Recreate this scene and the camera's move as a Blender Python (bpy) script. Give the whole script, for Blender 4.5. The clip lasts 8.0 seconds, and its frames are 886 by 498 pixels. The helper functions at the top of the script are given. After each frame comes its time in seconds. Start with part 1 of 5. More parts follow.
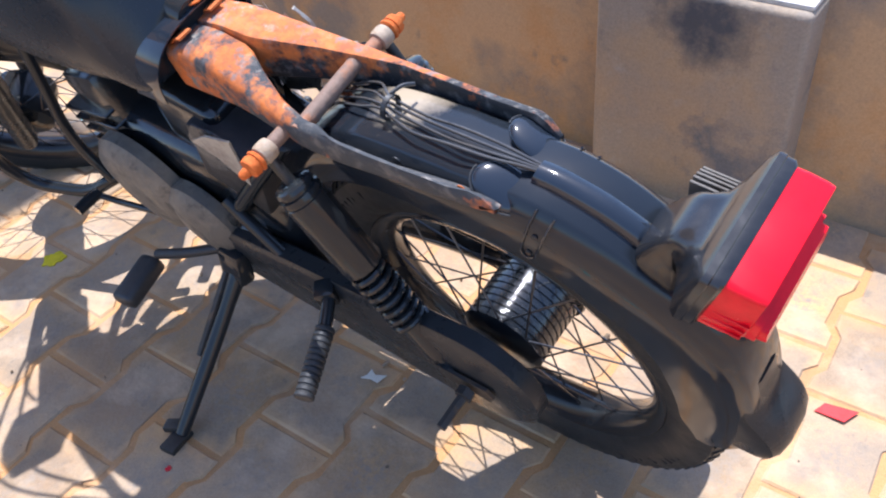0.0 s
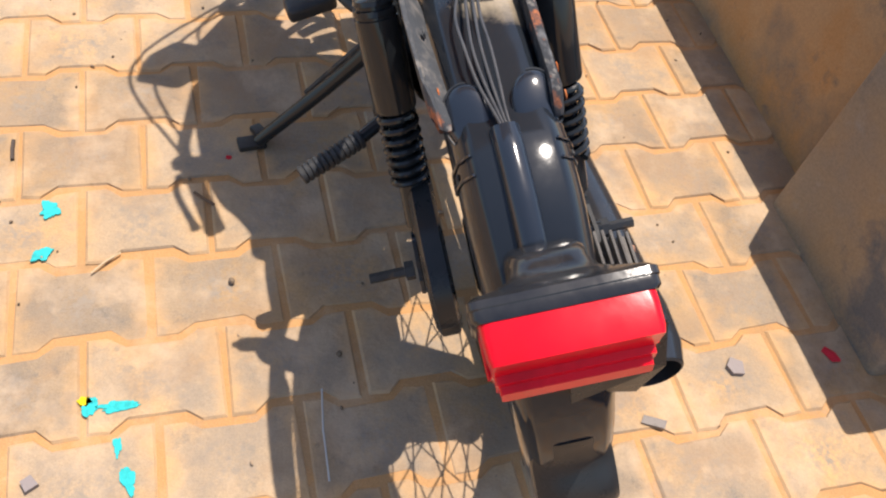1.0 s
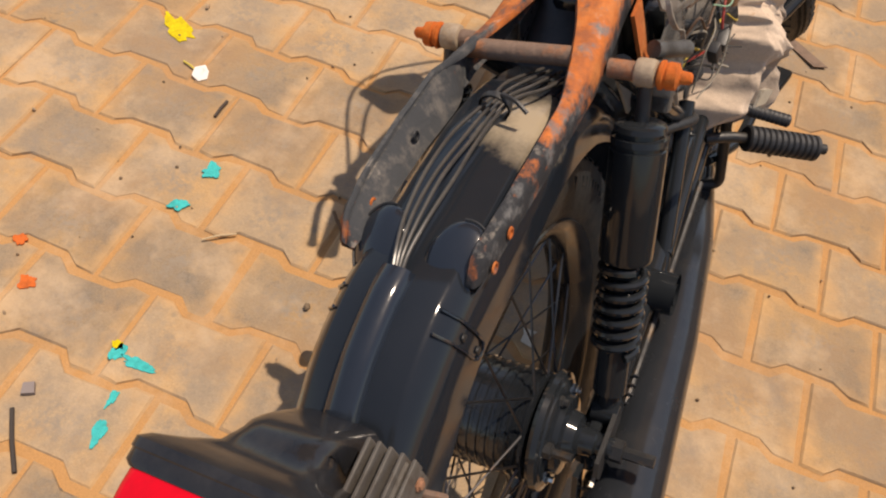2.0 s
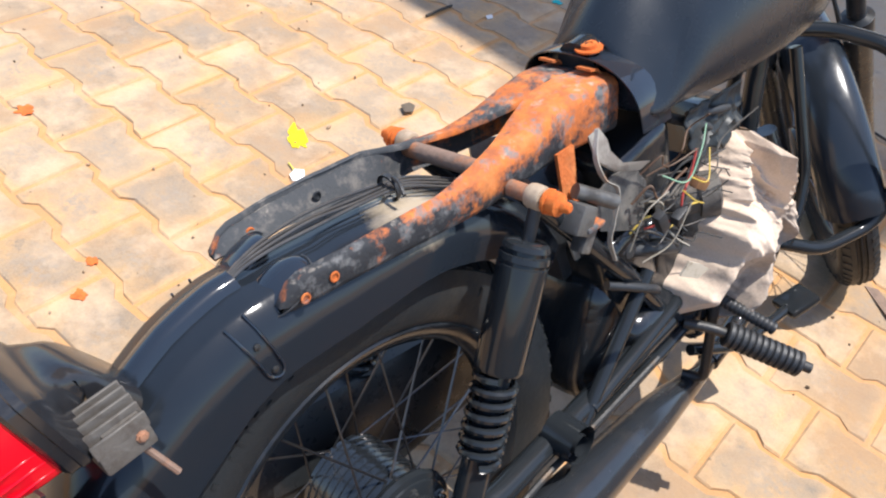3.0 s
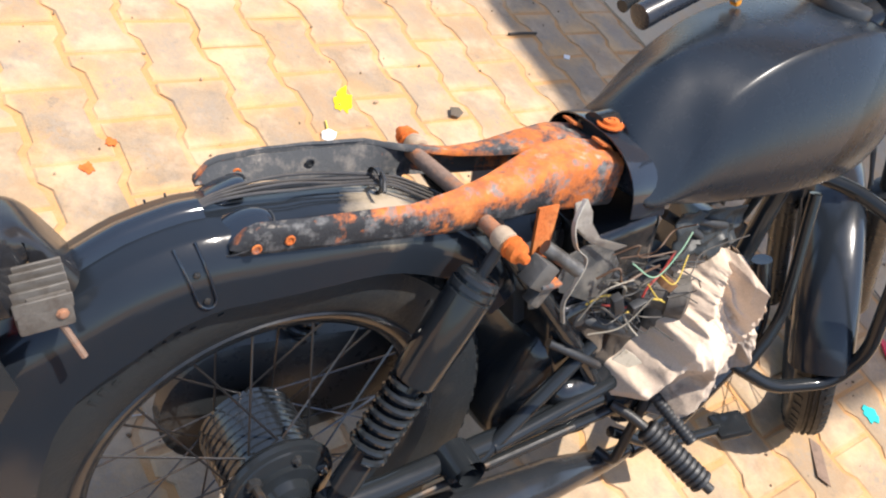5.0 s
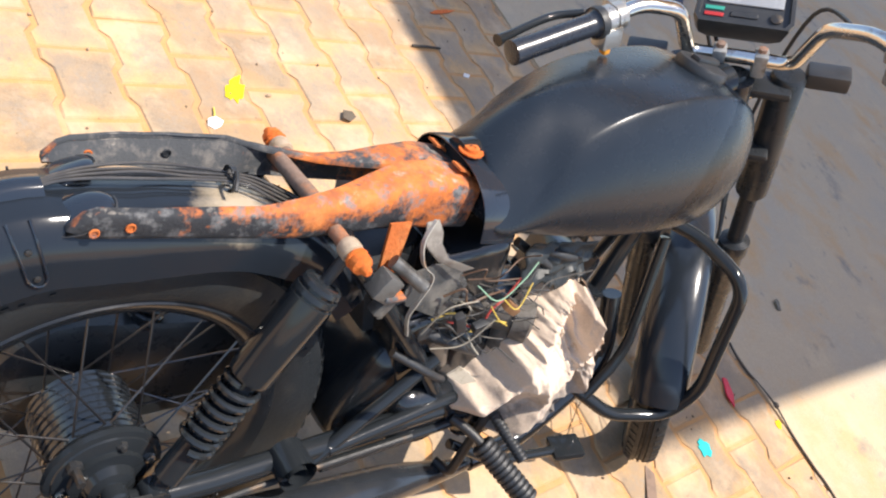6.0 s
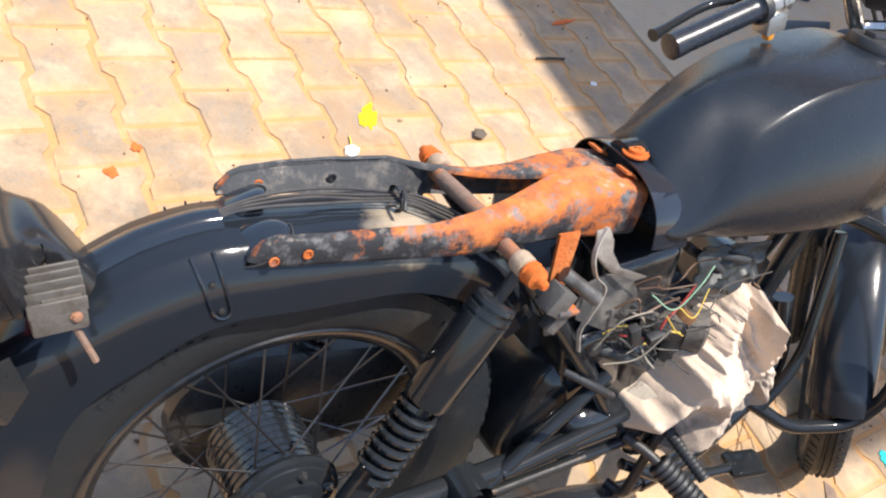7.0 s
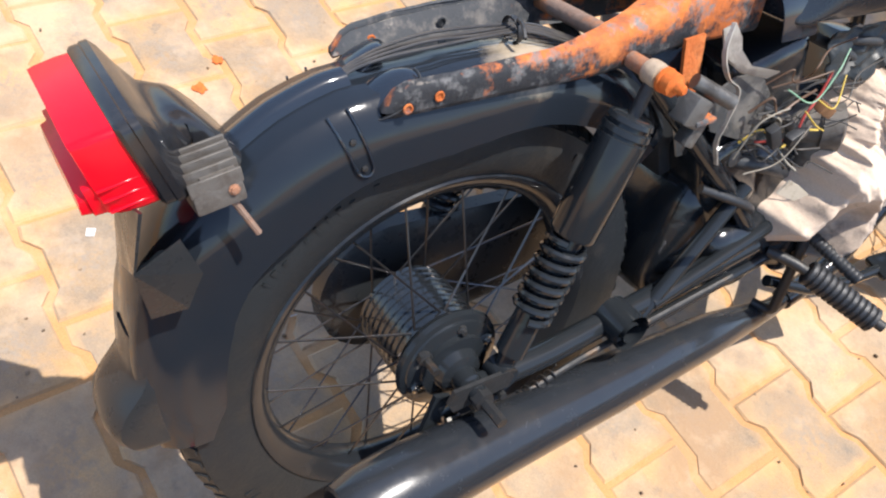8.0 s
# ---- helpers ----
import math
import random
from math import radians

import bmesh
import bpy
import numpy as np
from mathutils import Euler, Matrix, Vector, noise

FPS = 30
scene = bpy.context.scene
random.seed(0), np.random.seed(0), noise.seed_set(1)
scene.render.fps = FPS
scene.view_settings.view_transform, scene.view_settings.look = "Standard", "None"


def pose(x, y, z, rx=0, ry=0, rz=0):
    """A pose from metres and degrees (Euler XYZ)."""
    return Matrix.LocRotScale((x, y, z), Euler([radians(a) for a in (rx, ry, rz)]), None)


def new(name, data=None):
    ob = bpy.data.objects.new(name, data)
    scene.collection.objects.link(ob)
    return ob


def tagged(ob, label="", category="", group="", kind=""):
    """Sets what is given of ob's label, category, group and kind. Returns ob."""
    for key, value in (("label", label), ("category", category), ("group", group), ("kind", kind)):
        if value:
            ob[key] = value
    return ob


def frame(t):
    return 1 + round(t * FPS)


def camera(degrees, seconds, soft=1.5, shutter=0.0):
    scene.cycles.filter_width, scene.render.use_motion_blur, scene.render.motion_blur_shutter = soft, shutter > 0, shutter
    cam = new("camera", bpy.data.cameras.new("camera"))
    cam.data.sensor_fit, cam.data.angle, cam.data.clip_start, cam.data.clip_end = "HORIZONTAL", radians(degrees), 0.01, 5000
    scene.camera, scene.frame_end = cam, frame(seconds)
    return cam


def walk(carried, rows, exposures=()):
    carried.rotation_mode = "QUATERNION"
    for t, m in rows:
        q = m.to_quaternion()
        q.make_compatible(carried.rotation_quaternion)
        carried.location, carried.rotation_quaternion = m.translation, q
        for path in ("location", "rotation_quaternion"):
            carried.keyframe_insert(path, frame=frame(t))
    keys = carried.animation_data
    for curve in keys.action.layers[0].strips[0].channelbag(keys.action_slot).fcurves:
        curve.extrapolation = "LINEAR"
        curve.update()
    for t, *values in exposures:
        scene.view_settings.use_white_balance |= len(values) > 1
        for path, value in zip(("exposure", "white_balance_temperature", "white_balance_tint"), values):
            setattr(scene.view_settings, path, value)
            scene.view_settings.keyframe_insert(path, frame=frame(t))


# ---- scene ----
cam = camera(55.55, 8.0, soft=2.1)
# seconds, eye in metres, turn in degrees
PATH = [
    (0, -0.5503, 0.6990, 1.1146, 48.95, 4.84, -136.12),
    (0.3, -0.5861, 0.5860, 1.1208, 47.18, 2.32, -125.57),
    (0.5, -0.6229, 0.5124, 1.1365, 44.39, -0.87, -117.41),
    (0.7, -0.6562, 0.4489, 1.1614, 40.98, -4.86, -108.31),
    (1, -0.6652, 0.3824, 1.1757, 36.33, -8.95, -94.74),
    (1.4, -0.6007, 0.2326, 1.1298, 33.03, -8.57, -78.75),
    (1.5, -0.5713, 0.2000, 1.1236, 32.57, -8.29, -75.39),
    (2, -0.4543, 0.0387, 1.1538, 36.14, -6.13, -59.60),
    (2.2, -0.4291, -0.0357, 1.1507, 38.92, -6.12, -52.66),
    (3.3, -0.3592, -0.2848, 1.1824, 48.36, -7.91, -38.81),
    (3.5, -0.3463, -0.2780, 1.1865, 49.53, -8.91, -38.75),
    (4, -0.3568, -0.2756, 1.1996, 50.17, -11.97, -33.99),
    (4.2, -0.3624, -0.2808, 1.1971, 49.26, -13.00, -32.14),
    (5.3, -0.3484, -0.3230, 1.2437, 40.53, -25.46, -21.61),
    (5.5, -0.3450, -0.3327, 1.2542, 40.00, -27.47, -21.61),
    (6, -0.3238, -0.3357, 1.2790, 42.93, -31.20, -23.40),
    (6.5, -0.3295, -0.3130, 1.2658, 45.08, -29.80, -22.27),
    (7, -0.3497, -0.3026, 1.2223, 42.92, -22.91, -20.33),
    (7.5, -0.3664, -0.3103, 1.1893, 39.57, -16.92, -21.38),
    (8, -0.4029, -0.3152, 1.1549, 37.25, -12.59, -24.86),
]
EXPOSURES = [(0.0, 0.99, 5700, 15), (0.5, 0.94, 6100, 13), (1.0, 0.54, 6800, 14), (1.5, 0.15, 7600, 12), (2.0, -0.08, 8000, 17), (2.2, 0.0, 7900, 16), (3.3, 0.86, 6000, 11), (3.5, 0.86, 6050, 11), (4.0, 0.82, 6600, 12), (5.5, 0.87, 6700, 12), (7.5, 0.86, 6500, 12), (8.0, 0.81, 6400, 12)]
walk(cam, [(t, pose(x, y, z, rx, ry, rz)) for t, x, y, z, rx, ry, rz in PATH], EXPOSURES)

# ---- light ----
world = bpy.data.worlds.new("sky")
scene.world = world
world.use_nodes = True
SUN_WAY = Vector((-0.245, 0.200, -1.0)).normalized()
wn = world.node_tree
sky = wn.nodes.new("ShaderNodeTexSky")
sky.sky_type = 'NISHITA'
sky.sun_disc = False
sky.sun_elevation = math.asin(-SUN_WAY.z)
sky.sun_rotation = math.atan2(-SUN_WAY.x, -SUN_WAY.y)
wn.links.new(sky.outputs[0], wn.nodes["Background"].inputs[0])
wn.nodes["Background"].inputs[1].default_value = 0.15
sun_data = bpy.data.lights.new("sun", 'SUN')
sun_data.energy, sun_data.angle, sun_data.color = 4.2, radians(0.53), (1.0, 0.95, 0.87)
sun = new("sun", sun_data)
sun.rotation_euler = SUN_WAY.to_track_quat("-Z", "Y").to_euler()
sun.location = (0, 0, 6)

# ---- materials ----


def material(name, base, rough=0.5, metal=0.0, spots=None, spot_scale=8.0, spot_edge=(0.45, 0.62), grain=0.0, grain_scale=200.0,
             bump=0.0, bump_scale=120.0, rough_var=0.0, dust=None, dust_amount=0.0, coat=0.0, per_object=0.0, per_island=0.0, spec=0.5, edge_dirt=None, edge_size=(0.1, 0.08), heart=None, stain=None, yard_spots=()):
    """A procedural surface: base colour, patches of other colours at one scale, fine grain at another, relief and uneven gloss."""
    m = bpy.data.materials.new(name)
    m.use_nodes = True
    nt = m.node_tree
    N, link = nt.nodes, nt.links.new
    b = N["Principled BSDF"]
    b.inputs["Metallic"].default_value = metal
    b.inputs["Specular IOR Level"].default_value = spec
    b.inputs["Coat Weight"].default_value = coat
    b.inputs["Coat Roughness"].default_value = 0.08
    tc = N.new("ShaderNodeTexCoord")

    def noise_of(scale, detail=5.0, rough_=0.6, shift=0.0):
        mp = N.new("ShaderNodeMapping")
        mp.inputs["Location"].default_value = (shift, shift * 1.7, shift * 0.3)
        if per_object:
            add = N.new("ShaderNodeVectorMath")
            add.operation = 'MULTIPLY_ADD'
            link(N.new("ShaderNodeObjectInfo").outputs["Random"], add.inputs[0])
            add.inputs[1].default_value = (37.0, 91.0, 13.0)
            link(tc.outputs["Object"], add.inputs[2])
            link(add.outputs[0], mp.inputs[0])
        else:
            link(tc.outputs["Object"], mp.inputs[0])
        n = N.new("ShaderNodeTexNoise")
        n.inputs["Scale"].default_value = scale
        n.inputs["Detail"].default_value = detail
        n.inputs["Roughness"].default_value = rough_
        link(mp.outputs[0], n.inputs["Vector"])
        return n.outputs["Fac"]

    def ramp(fac, a, b_):
        r = N.new("ShaderNodeMapRange")
        r.inputs["From Min"].default_value, r.inputs["From Max"].default_value = a, b_
        link(fac, r.inputs["Value"])
        return r.outputs[0]

    def mix(fac, a, b_, blend='MIX'):
        x = N.new("ShaderNodeMix")
        x.data_type, x.blend_type = 'RGBA', blend
        for sock, v in ((x.inputs[0], fac), (x.inputs[6], a), (x.inputs[7], b_)):
            if isinstance(v, (int, float)):
                sock.default_value = v
            elif isinstance(v, tuple):
                sock.default_value = (*v, 1)
            else:
                link(v, sock)
        return x.outputs[2]

    col = base
    for k, (c2, sc, edge) in enumerate(spots or ()):
        col = mix(ramp(noise_of(sc, 6, 0.65, 3.1 * k + 1), *edge), col, c2)
    if grain:
        g = ramp(noise_of(grain_scale, 3, 0.7, 9), 0.3, 0.7)
        dark = tuple(0.5 * v for v in base) if isinstance(col, tuple) else (0.25, 0.24, 0.22)
        col = mix(ramp(g, 0, 1 / max(grain, 0.01)), col, dark) if isinstance(col, tuple) else mix(grain, col, mix(g, (0.35, 0.33, 0.3), (1, 1, 1)), 'MULTIPLY')
    if per_object or per_island:
        src = N.new("ShaderNodeObjectInfo").outputs["Random"] if per_object else N.new("ShaderNodeNewGeometry").outputs["Random Per Island"]
        hv = N.new("ShaderNodeHueSaturation")
        rr = N.new("ShaderNodeMapRange")
        amount = per_object or per_island
        rr.inputs["To Min"].default_value, rr.inputs["To Max"].default_value = 1 - amount, 1 + amount
        link(src, rr.inputs["Value"])
        link(rr.outputs[0], hv.inputs["Value"])
        if isinstance(col, tuple):
            hv.inputs["Color"].default_value = (*col, 1)
        else:
            link(col, hv.inputs["Color"])
        col = hv.outputs[0]
    if edge_dirt is not None:
        # soil that has crept in from the joints over the rim of a block
        sp = N.new("ShaderNodeSeparateXYZ")
        link(tc.outputs["Object"], sp.inputs[0])
        worst = None
        for axis, half in (("X", edge_size[0]), ("Y", edge_size[1])):
            ab = N.new("ShaderNodeMath")
            ab.operation = 'ABSOLUTE'
            link(sp.outputs[axis], ab.inputs[0])
            dv = N.new("ShaderNodeMath")
            dv.operation = 'DIVIDE'
            link(ab.outputs[0], dv.inputs[0])
            dv.inputs[1].default_value = half
            if worst is None:
                worst = dv.outputs[0]
            else:
                mx = N.new("ShaderNodeMath")
                mx.operation = 'MAXIMUM'
                link(worst, mx.inputs[0])
                link(dv.outputs[0], mx.inputs[1])
                worst = mx.outputs[0]
        sm = N.new("ShaderNodeMath")
        sm.operation = 'MULTIPLY_ADD'
        link(noise_of(14, 5, 0.65, 31), sm.inputs[0])
        sm.inputs[1].default_value = 0.9
        link(worst, sm.inputs[2])
        if heart is not None:
            col = mix(ramp(sm.outputs[0], 1.05, 0.62), col, mix(ramp(noise_of(85, 4, 0.75, 17), 0.42, 0.62), col, heart))
        col = mix(ramp(sm.outputs[0], 1.12, 1.55), col, edge_dirt)
    for k, (soil, sc, edge, most) in enumerate(yard_spots):
        # dirt spread over the whole yard, across blocks and joints alike
        yn = N.new("ShaderNodeTexNoise")
        yn.inputs["Scale"].default_value = sc
        yn.inputs["Detail"].default_value = 7.0
        yn.inputs["Roughness"].default_value = 0.68
        off = N.new("ShaderNodeMapping")
        off.inputs["Location"].default_value = (7.3 * k, 2.1 * k, 0)
        link(N.new("ShaderNodeNewGeometry").outputs["Position"], off.inputs[0])
        link(off.outputs[0], yn.inputs["Vector"])
        most_n = N.new("ShaderNodeMath")
        most_n.operation = 'MULTIPLY'
        link(ramp(yn.outputs["Fac"], *edge), most_n.inputs[0])
        most_n.inputs[1].default_value = most
        col = mix(most_n.outputs[0], col, soil)
    if stain is not None:
        # one large patch round a place: soaked-in stains, and the fender crown's dust and glare
        centre, reach, soil = stain
        dist = N.new("ShaderNodeVectorMath")
        dist.operation = 'DISTANCE'
        link(tc.outputs["Object"], dist.inputs[0])
        dist.inputs[1].default_value = centre
        wob = N.new("ShaderNodeMath")
        wob.operation = 'MULTIPLY_ADD'
        link(noise_of(9, 6, 0.7, 41), wob.inputs[0])
        wob.inputs[1].default_value = reach * 2.2
        link(dist.outputs["Value"], wob.inputs[2])
        col = mix(ramp(wob.outputs[0], reach * 2.35, reach * 1.55), col, soil)
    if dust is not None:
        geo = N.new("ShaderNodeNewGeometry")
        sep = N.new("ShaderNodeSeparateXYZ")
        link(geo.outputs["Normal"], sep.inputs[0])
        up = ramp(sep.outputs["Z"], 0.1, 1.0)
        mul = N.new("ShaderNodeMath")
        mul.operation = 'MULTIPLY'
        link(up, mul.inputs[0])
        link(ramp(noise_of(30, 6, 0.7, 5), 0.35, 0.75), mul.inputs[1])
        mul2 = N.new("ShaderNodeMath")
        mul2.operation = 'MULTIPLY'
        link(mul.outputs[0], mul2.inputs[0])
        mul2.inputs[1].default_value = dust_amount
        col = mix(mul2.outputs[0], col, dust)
    if isinstance(col, tuple):
        b.inputs["Base Color"].default_value = (*col, 1)
    else:
        link(col, b.inputs["Base Color"])
    if rough_var:
        rv = N.new("ShaderNodeMapRange")
        rv.inputs["From Min"].default_value, rv.inputs["From Max"].default_value = 0.3, 0.7
        rv.inputs["To Min"].default_value, rv.inputs["To Max"].default_value = max(0.02, rough - rough_var), min(1, rough + rough_var)
        link(noise_of(25, 5, 0.7, 12), rv.inputs["Value"])
        link(rv.outputs[0], b.inputs["Roughness"])
    else:
        b.inputs["Roughness"].default_value = rough
    if bump:
        bp = N.new("ShaderNodeBump")
        bp.inputs["Strength"].default_value = bump
        bp.inputs["Distance"].default_value = 0.004
        link(noise_of(bump_scale, 6, 0.65, 21), bp.inputs["Height"])
        link(bp.outputs[0], b.inputs["Normal"])
    return m


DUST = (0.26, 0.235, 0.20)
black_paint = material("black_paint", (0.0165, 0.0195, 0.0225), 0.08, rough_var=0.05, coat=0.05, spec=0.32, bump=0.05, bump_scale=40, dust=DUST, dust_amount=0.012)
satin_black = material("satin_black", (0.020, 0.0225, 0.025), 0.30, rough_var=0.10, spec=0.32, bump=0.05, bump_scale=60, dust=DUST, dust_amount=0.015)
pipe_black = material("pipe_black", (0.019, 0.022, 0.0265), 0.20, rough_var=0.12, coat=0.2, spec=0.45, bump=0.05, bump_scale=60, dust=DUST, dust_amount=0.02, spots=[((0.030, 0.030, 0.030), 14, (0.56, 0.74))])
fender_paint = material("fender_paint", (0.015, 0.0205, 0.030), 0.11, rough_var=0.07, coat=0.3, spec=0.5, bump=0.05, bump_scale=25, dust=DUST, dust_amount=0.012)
# the crown's pale patch is dust, with its sun glare put into the colour too
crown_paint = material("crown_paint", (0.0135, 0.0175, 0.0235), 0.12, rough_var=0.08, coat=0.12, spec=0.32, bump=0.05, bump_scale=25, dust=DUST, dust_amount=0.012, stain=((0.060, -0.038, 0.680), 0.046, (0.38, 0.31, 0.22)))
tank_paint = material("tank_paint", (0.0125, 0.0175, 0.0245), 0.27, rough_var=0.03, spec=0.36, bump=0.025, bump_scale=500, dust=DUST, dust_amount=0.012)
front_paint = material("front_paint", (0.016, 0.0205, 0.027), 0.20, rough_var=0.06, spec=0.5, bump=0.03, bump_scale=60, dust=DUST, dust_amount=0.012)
oily_black = material("oily_black", (0.012, 0.0140, 0.0165), 0.08, spec=0.6, coat=0.2, rough_var=0.07, bump=0.22, bump_scale=45, spots=[((0.034, 0.033, 0.031), 25, (0.58, 0.76))])
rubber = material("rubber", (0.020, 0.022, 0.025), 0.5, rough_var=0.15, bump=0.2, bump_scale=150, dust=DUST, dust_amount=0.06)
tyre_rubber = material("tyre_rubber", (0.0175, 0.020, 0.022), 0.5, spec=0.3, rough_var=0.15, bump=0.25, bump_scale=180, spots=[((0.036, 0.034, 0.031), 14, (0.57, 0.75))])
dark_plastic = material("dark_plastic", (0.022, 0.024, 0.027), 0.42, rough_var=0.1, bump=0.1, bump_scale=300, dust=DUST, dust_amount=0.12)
bright_rust = material("bright_rust", (0.60, 0.125, 0.014), 0.85, bump=0.7, bump_scale=90, spots=[((0.62, 0.17, 0.03), 40, (0.48, 0.62)), ((0.34, 0.09, 0.02), 60, (0.60, 0.75))], grain=0.3, grain_scale=300)
switch_alu = material("switch_aluminium", (0.36, 0.355, 0.34), 0.34, metal=0.6, rough_var=0.12, bump=0.2, bump_scale=90, spots=[((0.16, 0.13, 0.10), 35, (0.55, 0.7))])
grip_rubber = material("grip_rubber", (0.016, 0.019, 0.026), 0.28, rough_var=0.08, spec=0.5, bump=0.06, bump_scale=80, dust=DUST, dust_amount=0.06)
rust = material("rust", (0.52, 0.13, 0.025), 0.85, bump=0.9, bump_scale=70, spots=[((0.60, 0.19, 0.05), 35, (0.45, 0.6)), ((0.10, 0.105, 0.11), 16, (0.52, 0.60)), ((0.22, 0.07, 0.03), 60, (0.6, 0.75))], grain=0.4, grain_scale=300)


def rail_steel(name, rust_from, upper_rust, coat_colour, flake, scuffed, grime):
    """Pressed steel along the bike: flaking dark paint at the tail, bare rust towards the neck, pale scuffs between."""
    m = bpy.data.materials.new(name)
    m.use_nodes = True
    nt = m.node_tree
    N, link = nt.nodes, nt.links.new
    b = N["Principled BSDF"]
    tc = N.new("ShaderNodeTexCoord")
    sep = N.new("ShaderNodeSeparateXYZ")
    link(tc.outputs["Object"], sep.inputs[0])

    def cloud(scale, w, detail=7.0):
        n = N.new("ShaderNodeTexNoise")
        n.noise_dimensions = '4D'
        n.inputs["W"].default_value = w
        n.inputs["Scale"].default_value = scale
        n.inputs["Detail"].default_value = detail
        n.inputs["Roughness"].default_value = 0.68
        link(tc.outputs["Object"], n.inputs["Vector"])
        return n.outputs["Fac"]

    def span(v, a, b_, lo=0.0, hi=1.0):
        r = N.new("ShaderNodeMapRange")
        for key, val in (("From Min", a), ("From Max", b_), ("To Min", lo), ("To Max", hi)):
            r.inputs[key].default_value = val
        link(v, r.inputs["Value"])
        return r.outputs[0]

    def plus(u, v):
        n = N.new("ShaderNodeMath")
        link(u, n.inputs[0])
        link(v, n.inputs[1])
        return n.outputs[0]

    def mix(f, u, v):
        x = N.new("ShaderNodeMix")
        x.data_type = 'RGBA'
        link(f, x.inputs[0])
        for sock, val in ((x.inputs[6], u), (x.inputs[7], v)):
            if isinstance(val, tuple):
                sock.default_value = (*val, 1)
            else:
                link(val, sock)
        return x.outputs[2]

    paint = mix(span(cloud(45, 1.0), 0.50, 0.64), coat_colour, flake)
    oxide = mix(span(cloud(60, 2.0), 0.42, 0.62), (0.58, 0.155, 0.028), (0.34, 0.10, 0.035))
    oxide = mix(span(cloud(24, 5.0), 0.50, 0.66), oxide, (0.60, 0.21, 0.06))
    towards_neck = span(sep.outputs["X"], rust_from, 0.27, -0.04, 0.115)
    geo = N.new("ShaderNodeNewGeometry")
    face = N.new("ShaderNodeSeparateXYZ")
    link(geo.outputs["Normal"], face.inputs[0])
    upward = span(face.outputs["Z"], 0.3, 0.9, -0.02, upper_rust)
    oxide = mix(span(cloud(30, 6.0), 0.535, 0.64), oxide, (0.17, 0.165, 0.16))
    ragged = span(cloud(55, 7.0), 0.0, 1.0, -0.13, 0.13)
    worn_top = span(sep.outputs["Z"], 0.652, 0.690, -grime, grime * 0.55)
    col = mix(span(plus(plus(plus(plus(cloud(13, 3.0), towards_neck), upward), ragged), worn_top), 0.515, 0.60), paint, oxide)
    rubbed = span(face.outputs["Z"], 0.45, 0.95, -0.20, scuffed)
    scuff = mix(span(plus(cloud(34, 4.0), rubbed), 0.55, 0.70), col, (0.46, 0.40, 0.33))
    link(scuff, b.inputs["Base Color"])
    b.inputs["Roughness"].default_value = 0.8
    bp = N.new("ShaderNodeBump")
    bp.inputs["Strength"].default_value = 0.8
    bp.inputs["Distance"].default_value = 0.003
    link(cloud(80, 8.0), bp.inputs["Height"])
    link(bp.outputs[0], b.inputs["Normal"])
    return m


rusty_rail = {-1: rail_steel("rail_steel", -0.08, 0.050, (0.020, 0.022, 0.026), (0.14, 0.14, 0.14), -0.01, 0.07), 1: rail_steel("rail_steel_dark", 0.10, -0.06, (0.045, 0.049, 0.054), (0.13, 0.12, 0.11), -0.02, 0.0)}
brown_steel = material("brown_steel", (0.23, 0.15, 0.11), 0.7, bump=0.5, bump_scale=100, spots=[((0.40, 0.16, 0.07), 30, (0.5, 0.65))], grain=0.4)
dark_steel = material("dark_steel", (0.05, 0.05, 0.05), 0.5, metal=0.6, rough_var=0.2, bump=0.3, spots=[((0.12, 0.08, 0.05), 30, (0.55, 0.7))])
grey_metal = material("grey_metal", (0.30, 0.30, 0.29), 0.5, metal=0.5, rough_var=0.2, bump=0.3, bump_scale=70, spots=[((0.14, 0.11, 0.08), 25, (0.5, 0.7))])
cream_bush = material("cream_bush", (0.40, 0.31, 0.22), 0.7, bump=0.4, spots=[((0.35, 0.22, 0.12), 60, (0.5, 0.7))], grain=0.3)
chrome = material("chrome", (0.66, 0.63, 0.58), 0.20, metal=1.0, rough_var=0.1, spots=[((0.35, 0.25, 0.18), 40, (0.58, 0.75))])
spoke_steel = material("spoke_steel", (0.085, 0.085, 0.09), 0.32, metal=0.9, spots=[((0.12, 0.08, 0.06), 60, (0.55, 0.7))])
rim_black = material("rim_black", (0.014, 0.016, 0.019), 0.18, rough_var=0.10, coat=0.08, spec=0.35, spots=[((0.030, 0.031, 0.033), 30, (0.55, 0.75))])


